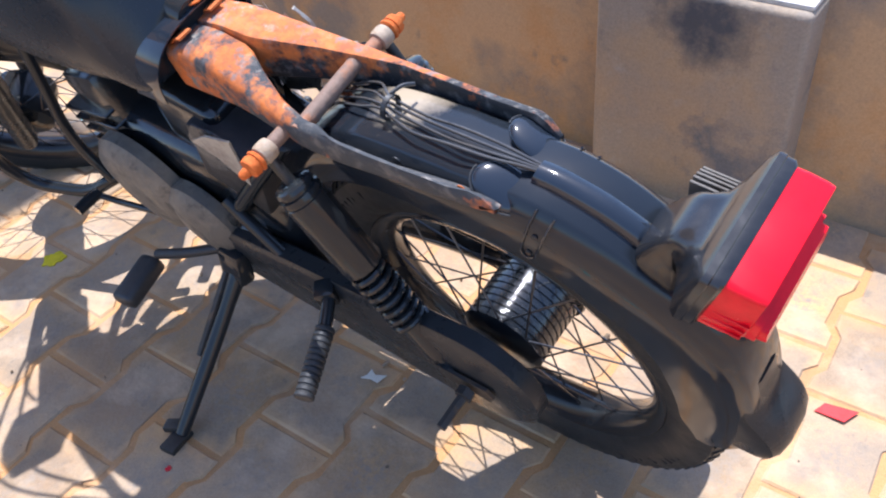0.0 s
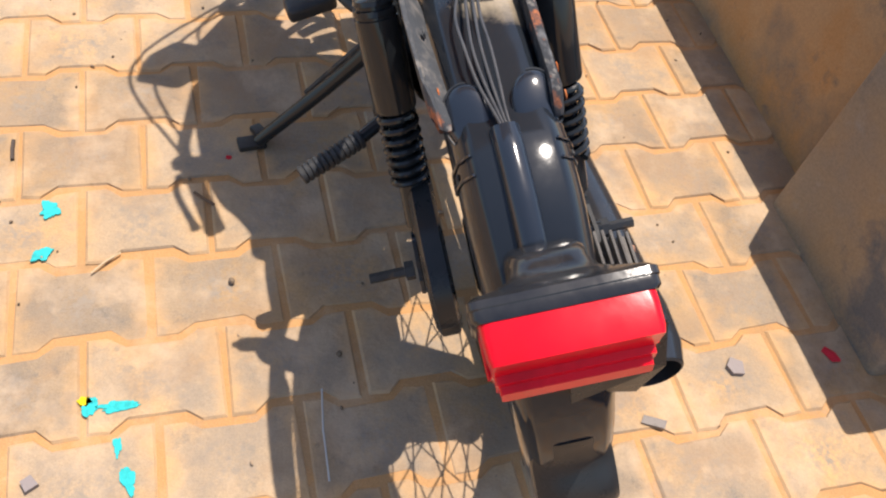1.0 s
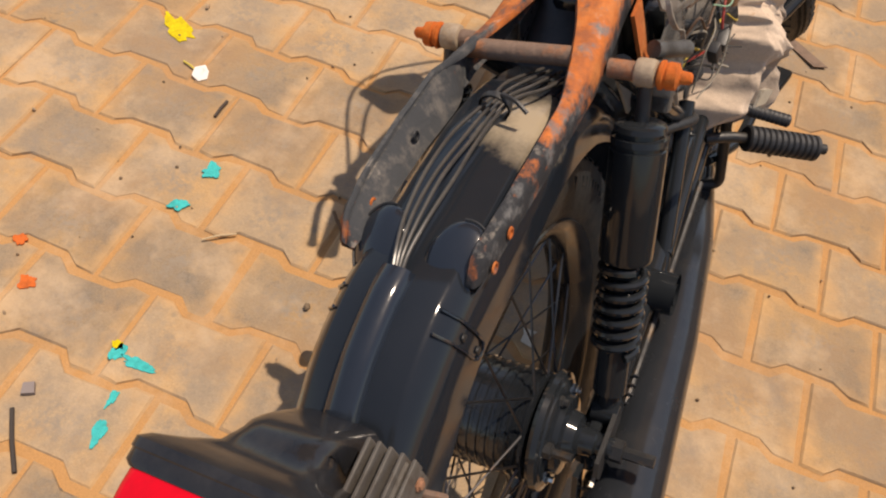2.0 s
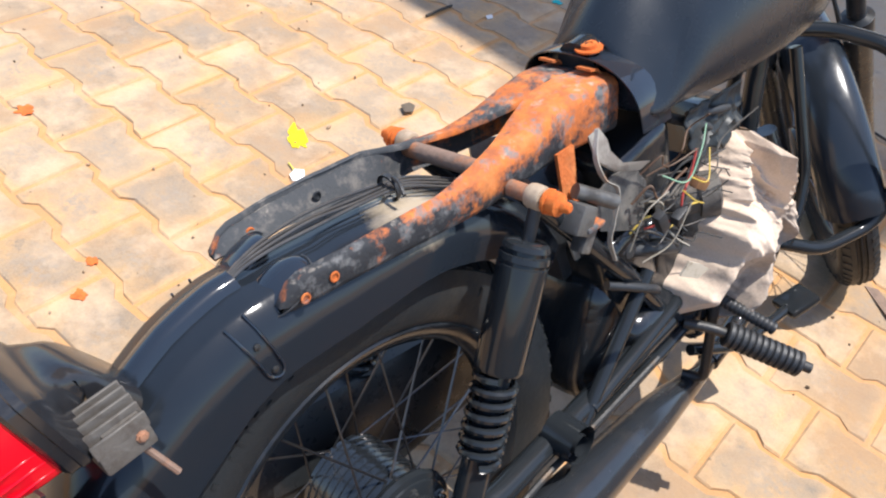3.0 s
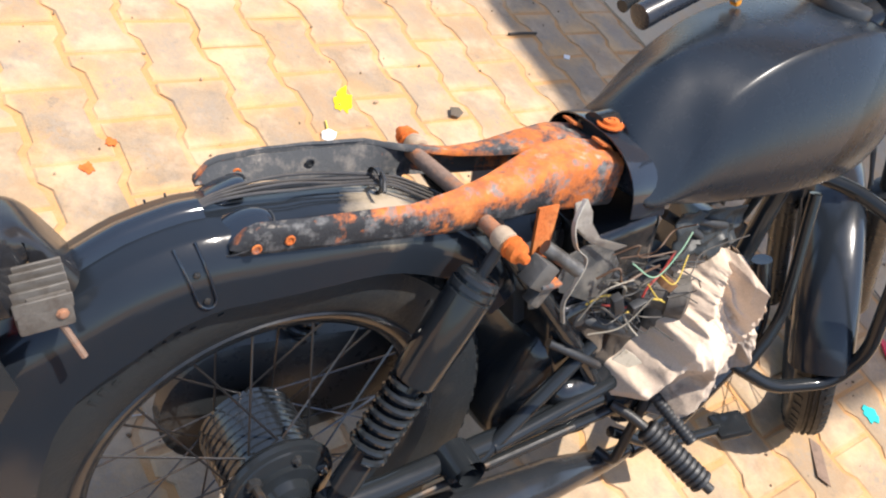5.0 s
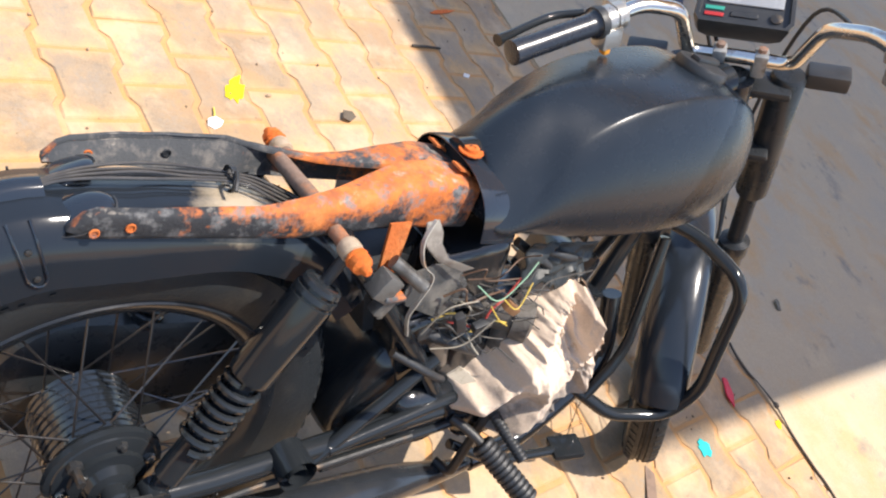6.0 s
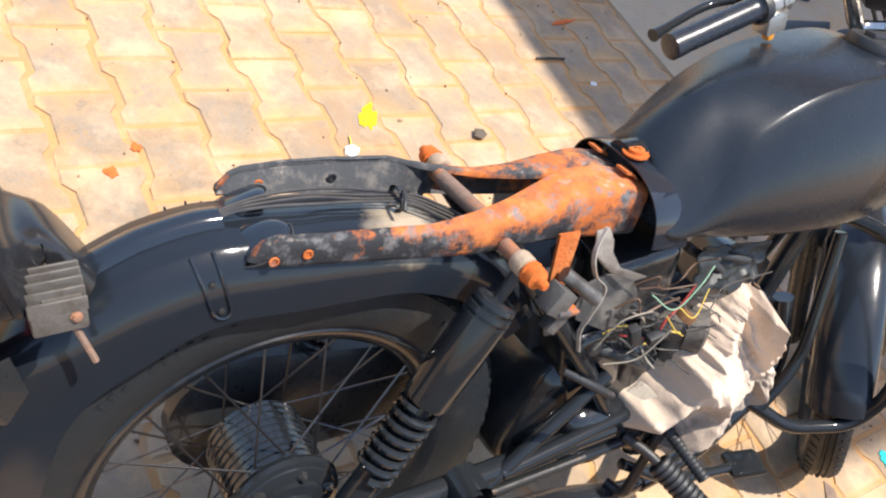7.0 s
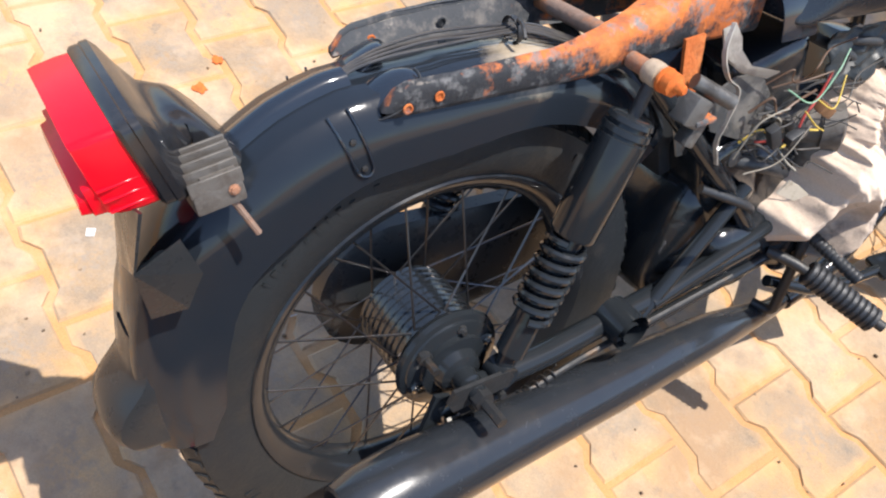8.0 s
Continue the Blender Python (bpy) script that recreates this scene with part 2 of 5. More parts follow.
# ---- builders ----
def sweep(bm, pts, radius, segs=10, closed=False, caps=True, flat=1.0):
    """A tube along points; radius is one number or one a point."""
    P = [Vector(p) for p in pts]
    n = len(P)
    rad = [radius] * n if isinstance(radius, (int, float)) else list(radius)
    rings, up = [], None
    for i in range(n):
        if closed:
            d = P[(i + 1) % n] - P[i - 1]
        else:
            d = P[min(i + 1, n - 1)] - P[max(i - 1, 0)]
        d.normalize()
        if up is None:
            up = Vector((0, 0, 1)) if abs(d.z) < 0.9 else Vector((1, 0, 0))
        up = (up - d * up.dot(d)).normalized()
        side = d.cross(up)
        rings.append([bm.verts.new(P[i] + (side * math.cos(a) * flat + up * math.sin(a)) * rad[i]) for a in (2 * math.pi * k / segs for k in range(segs))])
    for i in range(n if closed else n - 1):
        a, b = rings[i], rings[(i + 1) % n]
        for k in range(segs):
            bm.faces.new((a[k], a[(k + 1) % segs], b[(k + 1) % segs], b[k]))
    if caps and not closed:
        bm.faces.new(rings[0])
        bm.faces.new(rings[-1][::-1])
    return bm


def smooth_path(pts, per=8):
    """Points on a Catmull-Rom curve through the given points."""
    P = [Vector(p) for p in pts]
    P = [2 * P[0] - P[1], *P, 2 * P[-1] - P[-2]]
    out = []
    for i in range(1, len(P) - 2):
        a, b, c, d = P[i - 1:i + 3]
        for k in range(per):
            t = k / per
            out.append(0.5 * (2 * b + (c - a) * t + (2 * a - 5 * b + 4 * c - d) * t * t + (3 * b - a - 3 * c + d) * t ** 3))
    out.append(P[-2])
    return out


def bent(pts, r=0.03, per=5):
    """Points along straight runs with rounded corners."""
    P = [Vector(p) for p in pts]
    out = [P[0]]
    for i in range(1, len(P) - 1):
        a, b, c = P[i - 1:i + 2]
        ra = min(r, (a - b).length * 0.45, (c - b).length * 0.45)
        p, q = b + (a - b).normalized() * ra, b + (c - b).normalized() * ra
        for k in range(per + 1):
            t = k / per
            out.append(p * (1 - t) ** 2 + b * 2 * t * (1 - t) + q * t * t)
    return out + [P[-1]]


def lathe(bm, profile, origin, axis, segs=28, cap=True):
    """A turned body: profile of (along the axis, radius)."""
    axis = Vector(axis).normalized()
    u = axis.orthogonal().normalized()
    v = axis.cross(u)
    rings = []
    for h, r in profile:
        rings.append([bm.verts.new(Vector(origin) + axis * h + (u * math.cos(a) + v * math.sin(a)) * max(r, 1e-4)) for a in (2 * math.pi * k / segs for k in range(segs))])
    for a, b in zip(rings, rings[1:]):
        for k in range(segs):
            bm.faces.new((a[k], a[(k + 1) % segs], b[(k + 1) % segs], b[k]))
    if cap:
        bm.faces.new(rings[0][::-1])
        bm.faces.new(rings[-1])
    return bm


def block(bm, m, size, bevel=0.003, segments=2):
    """A bevelled box of that size at the pose m."""
    made = bmesh.ops.create_cube(bm, size=1.0, matrix=m @ Matrix.Diagonal((*size, 1)))
    if bevel:
        edges = list({e for v in made["verts"] for e in v.link_edges})
        bmesh.ops.bevel(bm, geom=edges, offset=bevel, segments=segments, affect='EDGES', profile=0.6)
    return bm


def loft(bm, sections, caps=True, closed=True):
    """A skin over rings of equally many points."""
    rings = [[bm.verts.new(Vector(p)) for p in s] for s in sections]
    n = len(rings[0])
    for a, b in zip(rings, rings[1:]):
        for k in range(n if closed else n - 1):
            bm.faces.new((a[k], a[(k + 1) % n], b[(k + 1) % n], b[k]))
    if caps:
        bm.faces.new(rings[0][::-1])
        bm.faces.new(rings[-1])
    return bm


def plate(bm, outline, thickness, m):
    """A flat plate: outline of (x, y) extruded by its thickness, at the pose m."""
    lo = [bm.verts.new(m @ Vector((x, y, -thickness / 2))) for x, y in outline]
    hi = [bm.verts.new(m @ Vector((x, y, thickness / 2))) for x, y in outline]
    n = len(lo)
    bm.faces.new(lo[::-1])
    bm.faces.new(hi)
    for k in range(n):
        bm.faces.new((lo[k], lo[(k + 1) % n], hi[(k + 1) % n], hi[k]))
    return bm


def mesh_of(name, bm, mat, smooth=40):
    bmesh.ops.recalc_face_normals(bm, faces=bm.faces)
    me = bpy.data.meshes.new(name)
    bm.to_mesh(me)
    bm.free()
    me.materials.append(mat)
    if smooth:
        me.polygons.foreach_set("use_smooth", [True] * len(me.polygons))
        me.set_sharp_from_angle(angle=radians(smooth))
    return me


def part(name, bm, mat, parent, label="", xf=None, smooth=40):
    if xf is not None:
        bmesh.ops.transform(bm, matrix=xf, verts=bm.verts)
    ob = new(name, mesh_of(name, bm, mat, smooth))
    ob.parent = parent
    return tagged(ob, label)


def thing(name, bm, mat, label, category, group="", kind="", smooth=40):
    return tagged(new(name, mesh_of(name, bm, mat, smooth)), label, category, group, kind)


def at(x, y, z):
    return Matrix.Translation((x, y, z))


def B():
    return bmesh.new()


# ---- ground, pavers, walls ----
sand = material("joint_sand", (0.56, 0.300, 0.120), 0.95, bump=0.6, bump_scale=200, spots=[((0.44, 0.26, 0.125), 9, (0.50, 0.70))], grain=0.35, grain_scale=400, yard_spots=(((0.42, 0.25, 0.13), 3.2, (0.52, 0.66), 0.6), ((0.58, 0.40, 0.24), 5.5, (0.50, 0.64), 0.5), ((0.30, 0.235, 0.175), 7.5, (0.60, 0.70), 0.5)))
STONE_SPOTS = [((0.31, 0.240, 0.172), 9, (0.42, 0.66)), ((0.55, 0.335, 0.15), 6, (0.50, 0.70)), ((0.22, 0.19, 0.155), 26, (0.58, 0.76))]
paver_stone = material("paver_stone", (0.43, 0.308, 0.192), 0.9, bump=0.6, bump_scale=130, spots=STONE_SPOTS, grain=0.35, grain_scale=350, per_object=0.17, edge_dirt=(0.58, 0.345, 0.155), edge_size=(0.1065, 0.084), heart=(0.29, 0.235, 0.18), yard_spots=(((0.34, 0.215, 0.12), 3.2, (0.49, 0.64), 0.75), ((0.55, 0.40, 0.26), 5.5, (0.50, 0.64), 0.6), ((0.26, 0.21, 0.165), 7.5, (0.58, 0.69), 0.6)))
paver_stone_far = material("paver_stone_far", (0.42, 0.302, 0.190), 0.9, bump=0.5, bump_scale=130, spots=STONE_SPOTS, grain=0.35, grain_scale=350, per_island=0.12, yard_spots=(((0.34, 0.215, 0.12), 3.2, (0.49, 0.64), 0.75), ((0.55, 0.40, 0.26), 5.5, (0.50, 0.64), 0.6), ((0.26, 0.21, 0.165), 7.5, (0.58, 0.69), 0.6)))
concrete = material("concrete", (0.51, 0.390, 0.258), 0.9, bump=0.4, bump_scale=40, spots=[((0.45, 0.370, 0.272), 1.7, (0.42, 0.62)), ((0.55, 0.345, 0.17), 2.6, (0.50, 0.68)), ((0.24, 0.215, 0.185), 4.5, (0.60, 0.72)), ((0.56, 0.43, 0.28), 5, (0.55, 0.75)), ((0.30, 0.26, 0.21), 14, (0.64, 0.74))], grain=0.3, grain_scale=260)
plaster = material("plaster", (0.52, 0.34, 0.18), 0.9, bump=0.4, bump_scale=60, spots=[((0.27, 0.22, 0.17), 3.2, (0.46, 0.62)), ((0.52, 0.30, 0.13), 5.0, (0.5, 0.65)), ((0.20, 0.18, 0.16), 9, (0.60, 0.72))], grain=0.3)
cement = material("cement", (0.33, 0.275, 0.215), 0.9, bump=0.5, bump_scale=50, spots=[((0.42, 0.30, 0.18), 3.0, (0.48, 0.66)), ((0.16, 0.16, 0.165), 4.5, (0.54, 0.66)), ((0.38, 0.34, 0.29), 9, (0.60, 0.74))], grain=0.35, stain=((0.10, -0.60, 0.40), 0.09, (0.075, 0.075, 0.08)))

bm = B()
ring = [bm.verts.new((120 * math.cos(a), 120 * math.sin(a), -0.0030)) for a in (2 * math.pi * k / 48 for k in range(48))]
bm.faces.new(ring)
ground = thing("ground", bm, sand, "sandy orange soil showing in the paver joints", "ground", kind="structure", smooth=0)

PAVER_O, PAVER_U, PAVER_V = Vector((-0.076, 0.682)), Vector((0.0319, -0.2005)), Vector((0.1469, 0.0231))
PL, PW = PAVER_U.length, 0.1450


def paver_shape(bm, m, seed):
    """One bone-shaped interlocking block with a worn, rounded upper edge."""
    r = random.Random(seed)
    L, he, hw = PL / 2 - 0.0040, PW / 2 + 0.0095 - 0.0040, PW / 2 - 0.0095 - 0.0040
    a, c = 0.32 * PL, 0.20 * PL
    outline = [(-L, -he), (-a, -he), (-c, -hw), (c, -hw), (a, -he), (L, -he), (L, he), (a, he), (c, hw), (-c, hw), (-a, he), (-L, he)]
    outline = [(x + r.uniform(-0.0022, 0.0022), y + r.uniform(-0.0022, 0.0022)) for x, y in outline]
    lo = [bm.verts.new(m @ Vector((x, y, -0.035))) for x, y in outline]
    mid = [bm.verts.new(m @ Vector((x, y, -0.0034))) for x, y in outline]
    hi = [bm.verts.new(m @ Vector((x * 0.962, y * 0.950, 0.0))) for x, y in outline]
    n = len(lo)
    for k in range(n):
        j = (k + 1) % n
        bm.faces.new((lo[k], lo[j], mid[j], mid[k]))
        bm.faces.new((mid[k], mid[j], hi[j], hi[k]))
    bm.faces.new(hi)


def paver_pose(i, k):
    s = i + 0.5 + (0.5 if k % 2 else 0.0)
    p = PAVER_O + PAVER_U * s + PAVER_V * k
    ang = math.degrees(math.atan2(PAVER_U.y, PAVER_U.x))
    r = random.Random(i * 977 + k * 31)
    return p, pose(p.x, p.y, r.uniform(-0.002, 0.0015), r.uniform(-0.6, 0.6), r.uniform(-0.6, 0.6), ang + r.uniform(-0.7, 0.7))


# low plastered wall with a raised floor behind, and a cement plinth in front of it
WALL_TURN = 8.0
FOOT = Matrix.Translation((0.329, -0.549, 0)) @ Matrix.Rotation(radians(WALL_TURN), 4, 'Z')  # where the plinth's front meets the ground, x along the wall
bm = B()
block(bm, FOOT @ at(0.5, -0.592, 0.20), (9.0, 1.0, 0.56), 0.012, 3)
wall = thing("wall_south", bm, plaster, "low brown plastered wall with dusty grey stains", "wall", kind="structure")
bm = B()
block(bm, FOOT @ at(-0.196, -0.26, 0.176), (0.392, 0.52, 0.552), 0.014, 3)
plinth = thing("cement_plinth", bm, cement, "stained grey cement plinth standing against the low wall", "plinth")
# thin plate added on the plinth: the top's sunlit white is put into its colour
bm = B()
block(bm, FOOT @ at(-0.196, -0.267, 0.456), (0.383, 0.500, 0.010), 0.004, 2)
part("top_screed", bm, material("sunlit_white", (0.62, 0.58, 0.52), 0.85, bump=0.4, bump_scale=60, spots=[((0.40, 0.37, 0.33), 7, (0.5, 0.66)), ((0.12, 0.12, 0.12), 5, (0.62, 0.70))], grain=0.25), plinth, "pale stained plate added on top, its sunlit white put into the colour")

# ---- motorcycle ----
LEAN, YAW = 16.2, 5.5
BIKE = Matrix.Translation((0, 0.020, 0)) @ Matrix.Rotation(radians(YAW), 4, 'Z') @ Matrix.Rotation(radians(-LEAN), 4, 'X')  # where the motorcycle stands
AX, AZ = -0.020, 0.318
bike = tagged(new("motorcycle"), "half-stripped black motorcycle with rusty seat frame, leaning on its side stand", "motorcycle")
bike.location = (0, 0.020, 0)
bike.rotation_euler = (radians(-LEAN), 0, radians(YAW))


def wheel(name, xf, label, tyre_r, rim_r, hub_w, rim_mat):
    """A spoked wheel at the origin, its axle along y; returns the rim, which carries the rest."""
    bm = B()
    prof = [(0.030, rim_r), (0.027, rim_r + 0.003), (0.024, rim_r - 0.006), (0.014, rim_r - 0.017), (0, rim_r - 0.021), (-0.014, rim_r - 0.017), (-0.024, rim_r - 0.006), (-0.027, rim_r + 0.003), (-0.030, rim_r), (-0.027, rim_r - 0.010), (-0.015, rim_r - 0.023), (0, rim_r - 0.027), (0.015, rim_r - 0.023), (0.027, rim_r - 0.010)]
    loft(bm, [[(r * math.cos(a), y, r * math.sin(a)) for y, r in prof] for a in (2 * math.pi * k / 72 for k in range(73))], caps=False)
    rim = part(name, bm, rim_mat, bike, label, xf)
    bm = B()
    mid = (tyre_r + rim_r) / 2
    tp = [(0.027, rim_r + 0.001), (0.034, rim_r + 0.012), (0.038, mid), (0.034, tyre_r - 0.014), (0.022, tyre_r - 0.004), (0.010, tyre_r), (0.008, tyre_r - 0.004), (0.003, tyre_r - 0.004), (0.001, tyre_r + 0.0015)]
    tp = tp + [(-y, r) for y, r in tp[::-1]]
    loft(bm, [[(r * math.cos(a), y, r * math.sin(a)) for y, r in tp] for a in (2 * math.pi * k / 96 for k in range(97))], caps=False, closed=False)
    for k in range(72):
        a0 = 2 * math.pi * k / 72
        for s in (1, -1):
            m = Matrix.Rotation(-a0 - s * 0.02, 4, 'Y') @ at(tyre_r - 0.008, s * 0.0255, 0) @ Matrix.Rotation(s * radians(35), 4, 'Z')
            block(bm, m, (0.005, 0.016, 0.010), 0, 1)
    # worn raised marks on both sidewalls
    mk = random.Random(5)
    for run in (0.4, 1.9, 3.6, 5.1):
        for k in range(11):
            if mk.random() < 0.15:
                continue
            for s in (1, -1):
                a0 = run + k * 0.052
                m = Matrix.Rotation(-a0, 4, 'Y') @ at((tyre_r + rim_r) / 2 + 0.004, s * 0.0372, 0)
                block(bm, m, (mk.choice((0.012, 0.012, 0.006)), 0.0022, mk.choice((0.003, 0.006))), 0, 1)
    part("tyre", bm, tyre_rubber, rim, "black ribbed tyre with dusty sidewalls", xf)
    for k in range(36):
        side = 1 if k % 2 else -1
        a_r = 2 * math.pi * k / 36
        a_h = a_r + (0.66 if (k // 2) % 2 else -0.62)
        bm = B()
        sweep(bm, [(0.050 * math.cos(a_h), side * hub_w * 0.5, 0.050 * math.sin(a_h)), ((rim_r - 0.022) * math.cos(a_r), side * 0.006, (rim_r - 0.022) * math.sin(a_r))], 0.0014, 5, caps=False)
        part("spoke", bm, spoke_steel, rim, "", xf)
    return rim


rear_xf = at(AX, 0, AZ)
rear = wheel("rear_wheel", rear_xf, "black spoked rear wheel", 0.304, 0.226, 0.09, rim_black)
bm = B()
lathe(bm, [(-0.05, 0.050)] + [(-0.047 + 0.0105 * k + d_, r_) for k in range(9) for d_, r_ in ((0, 0.0585), (0.0012, 0.0605), (0.0062, 0.0605), (0.0074, 0.0585))] + [(0.05, 0.050)], (0, 0, 0), (0, 1, 0), 40)
part("hub", bm, oily_black, rear, "finned black drum hub", rear_xf)
bm = B()
lathe(bm, [(0.0, 0.066), (0.004, 0.068), (0.010, 0.066), (0.012, 0.060), (0.014, 0.059), (0.016, 0.054), (0.018, 0.044), (0.024, 0.043), (0.026, 0.030), (0.036, 0.026), (0.040, 0.016), (0.055, 0.015), (0.058, 0.012), (0.075, 0.012)], (0, -0.052, 0), (0, -1, 0), 32)
part("brake_plate", bm, black_paint, rear, "glossy black brake plate", rear_xf)
for s, lng in ((1, 0.06), (-1, 0.045)):
    bm = B()
    lathe(bm, [(0, 0.013), (0.012, 0.013), (0.013, 0.007), (lng, 0.007)], (0.0, s * 0.125, 0), (0, s, 0), 6)
    part("axle_nut", bm, dark_steel, rear, "", rear_xf)
for dx, dz, lng in ((0.045, -0.035, 0.05), (-0.04, 0.03, 0.03), (0.02, -0.06, 0.04)):
    bm = B()
    lathe(bm, [(0, 0.009), (0.008, 0.009), (0.009, 0.005), (lng, 0.005)], (dx, -0.066, dz), (0, -1, 0), 8)
    part("brake_bolt", bm, dark_steel, rear, "", rear_xf)
bm = B()
plate(bm, [(-0.011, -0.012), (0.011, -0.012), (0.008, 0.075), (-0.008, 0.075)], 0.006, at(-0.035, -0.098, -0.02) @ Matrix.Rotation(radians(90), 4, 'X') @ Matrix.Rotation(radians(160), 4, 'Z'))
part("brake_arm", bm, black_paint, rear, "", rear_xf)
for s in (-1, 1):
    bm = B()
    plate(bm, [(-0.03, -0.016), (0.045, -0.013), (0.052, 0.0), (0.045, 0.013), (-0.03, 0.016), (-0.038, 0.0)], 0.005, at(0.0, s * 0.118, 0) @ Matrix.Rotation(radians(90), 4, 'X'))
    part("chain_adjuster", bm, dark_steel, rear, "", rear_xf)
for k in range(6):
    a = radians(20 + 60 * k)
    bm = B()
    lathe(bm, [(0, 0.0065), (0.005, 0.0065), (0.006, 0.0040), (0.010, 0.0035)], (0.050 * math.cos(a), -0.066, 0.050 * math.sin(a)), (0, -1, 0), 6)
    part("plate_bolt", bm, chrome if k % 3 == 0 else dark_steel, rear, "", rear_xf)
bm = B()
sweep(bm, [Vector((0.060 + 0.0016 * k, -0.112, -0.058 + 0.0005 * k)) + Vector((0, 0.0065 * math.cos(k * 0.9), 0.0065 * math.sin(k * 0.9))) for k in range(44)], 0.0014, 6)
part("return_spring", bm, dark_steel, rear, "small coil spring on the brake rod", rear_xf)
bm = B()
lathe(bm, [(-0.010, 0.0085), (-0.009, 0.0100), (0.009, 0.0100), (0.010, 0.0085)], (-0.020, -0.108, -0.050), (1, 0, 0), 8)
part("adjuster_nut", bm, chrome, rear, "bright adjuster nut on the brake rod", rear_xf)
bm = B()
sweep(bm, bent([(-0.02, -0.105, -0.05), (0.03, -0.11, -0.07), (0.16, -0.115, -0.03), (0.42, -0.115, 0.0)], 0.03), 0.0045, 8)
part("brake_rod", bm, dark_steel, rear, "", rear_xf)

# chain case on the left
bm = B()
out = []
for k in range(13):
    a = radians(90 + 180 * k / 12)
    out.append((0.095 * math.cos(a) - 0.02, 0.095 * math.sin(a)))
for k in range(13):
    a = radians(-90 + 180 * k / 12)
    out.append((0.055 * math.cos(a) + 0.46, 0.055 * math.sin(a) - 0.005))
case_m = at(0, 0.078, AZ) @ Matrix.Rotation(radians(90), 4, 'X')
secs = []
for y, g in ((0.0, -0.010), (0.005, 0.0), (0.028, 0.0), (0.034, -0.010)):
    secs.append([case_m @ Vector((x + (g if x > 0.2 else -g), z * (1 + g / 0.08), -y)) for x, z in out])
loft(bm, secs)
part("chain_case", bm, satin_black, bike, "black enclosed chain case")

# rear fender


def fender_ring(a, r, half, drop, t=0.0):
    """Points across a fender at the angle a: from the right skirt over the crown to the left skirt."""
    pts = []
    shape = [(-half, -drop), (-half, -drop * 0.6), (-half * 0.985, -0.036), (-half * 0.90, -0.017), (-half * 0.70, -0.0035), (-half * 0.62, -0.001), (half * 0.62, -0.001), (half * 0.70, -0.0035), (half * 0.90, -0.017), (half * 0.985, -0.036), (half, -drop * 0.6), (half, -drop)]
    inner = [(y * (1 - 0.0025 / half), h - (0.0025 if abs(y) < half * 0.95 else 0)) for y, h in shape[::-1]]
    for y, h in shape + inner:
        pts.append((AX + (r + h) * math.cos(a), y, AZ + (r + h) * math.sin(a)))
    return pts


def along(v, table):
    """A value read off a table of (place, value) by straight lines."""
    for (a, p), (b, q) in zip(table, table[1:]):
        if v <= b:
            return p + (q - p) * max(0.0, (v - a) / (b - a))
    return table[-1][1]


FENDER_R = ((38, 0.375), (56, 0.377), (72, 0.369), (85, 0.357), (94, 0.355), (102, 0.361), (109, 0.371), (117, 0.376), (126, 0.376), (137, 0.385), (146, 0.381), (158, 0.359), (163, 0.351), (173, 0.335), (179, 0.325))
bm = B()
secs = []
for k in range(49):
    d = 38 + (179 - 38) * k / 48
    drop = along(d, ((38, 0.060), (77, 0.070), (118, 0.078), (148, 0.092), (169, 0.080), (179, 0.050)))
    secs.append(fender_ring(radians(d), along(d, FENDER_R), along(d, ((120, 0.056), (148, 0.051), (179, 0.046))), drop))
loft(bm, secs)
fender = part("rear_fender", bm, crown_paint, bike, "glossy black rear fender with deep skirts")
bm = B()
secs = []
for k in range(19):
    a = radians(106.0 + 20.0 * k / 18)
    h = 0.0100 * min(1, (18.3 - k) / 2)
    rr = along(106.0 + 20.0 * k / 18, FENDER_R) - 0.0025
    secs.append([(AX + (rr + h * s) * math.cos(a), y + 0.004, AZ + (rr + h * s) * math.sin(a)) for y, s in ((-0.0145, 0), (-0.012, 0.75), (-0.009, 1.1), (0.0, 1.3), (0.009, 1.1), (0.012, 0.75), (0.0145, 0))])
loft(bm, secs)
part("ridge", bm, fender_paint, fender, "raised cable channel along the crown")
for s in (1, -1):
    DOME = pose(-0.098, s * 0.031, 0.6655, s * -14, -27, s * 8)
    bm = B()
    bmesh.ops.create_uvsphere(bm, u_segments=28, v_segments=14, radius=1.0, matrix=DOME @ Matrix.Diagonal((0.034, 0.024, 0.0085, 1)))
    part("dome", bm, fender_paint, fender)
    # the pressed seam that runs round the back of the dome
    bm = B()
    sweep(bm, [DOME @ Vector((0.0345 * math.cos(radians(a_)), 0.0255 * math.sin(radians(a_)), 0.0012)) for a_ in range(-s * 95 + 180 - 100, -s * 95 + 180 + 101, 10)], 0.0011, 6)
    part("seam", bm, rubber, fender)


def on_skirt(deg, h, s, lift=0.0006):
    """A place on the fender's side, h below its crown."""
    y = along(-h, ((0.0035, 0.0392), (0.017, 0.0504), (0.036, 0.0552), (0.048, 0.056), (0.2, 0.056)))
    a = radians(deg)
    r = along(deg, FENDER_R) + h
    return Vector((AX + r * math.cos(a), s * (y + lift), AZ + r * math.sin(a)))


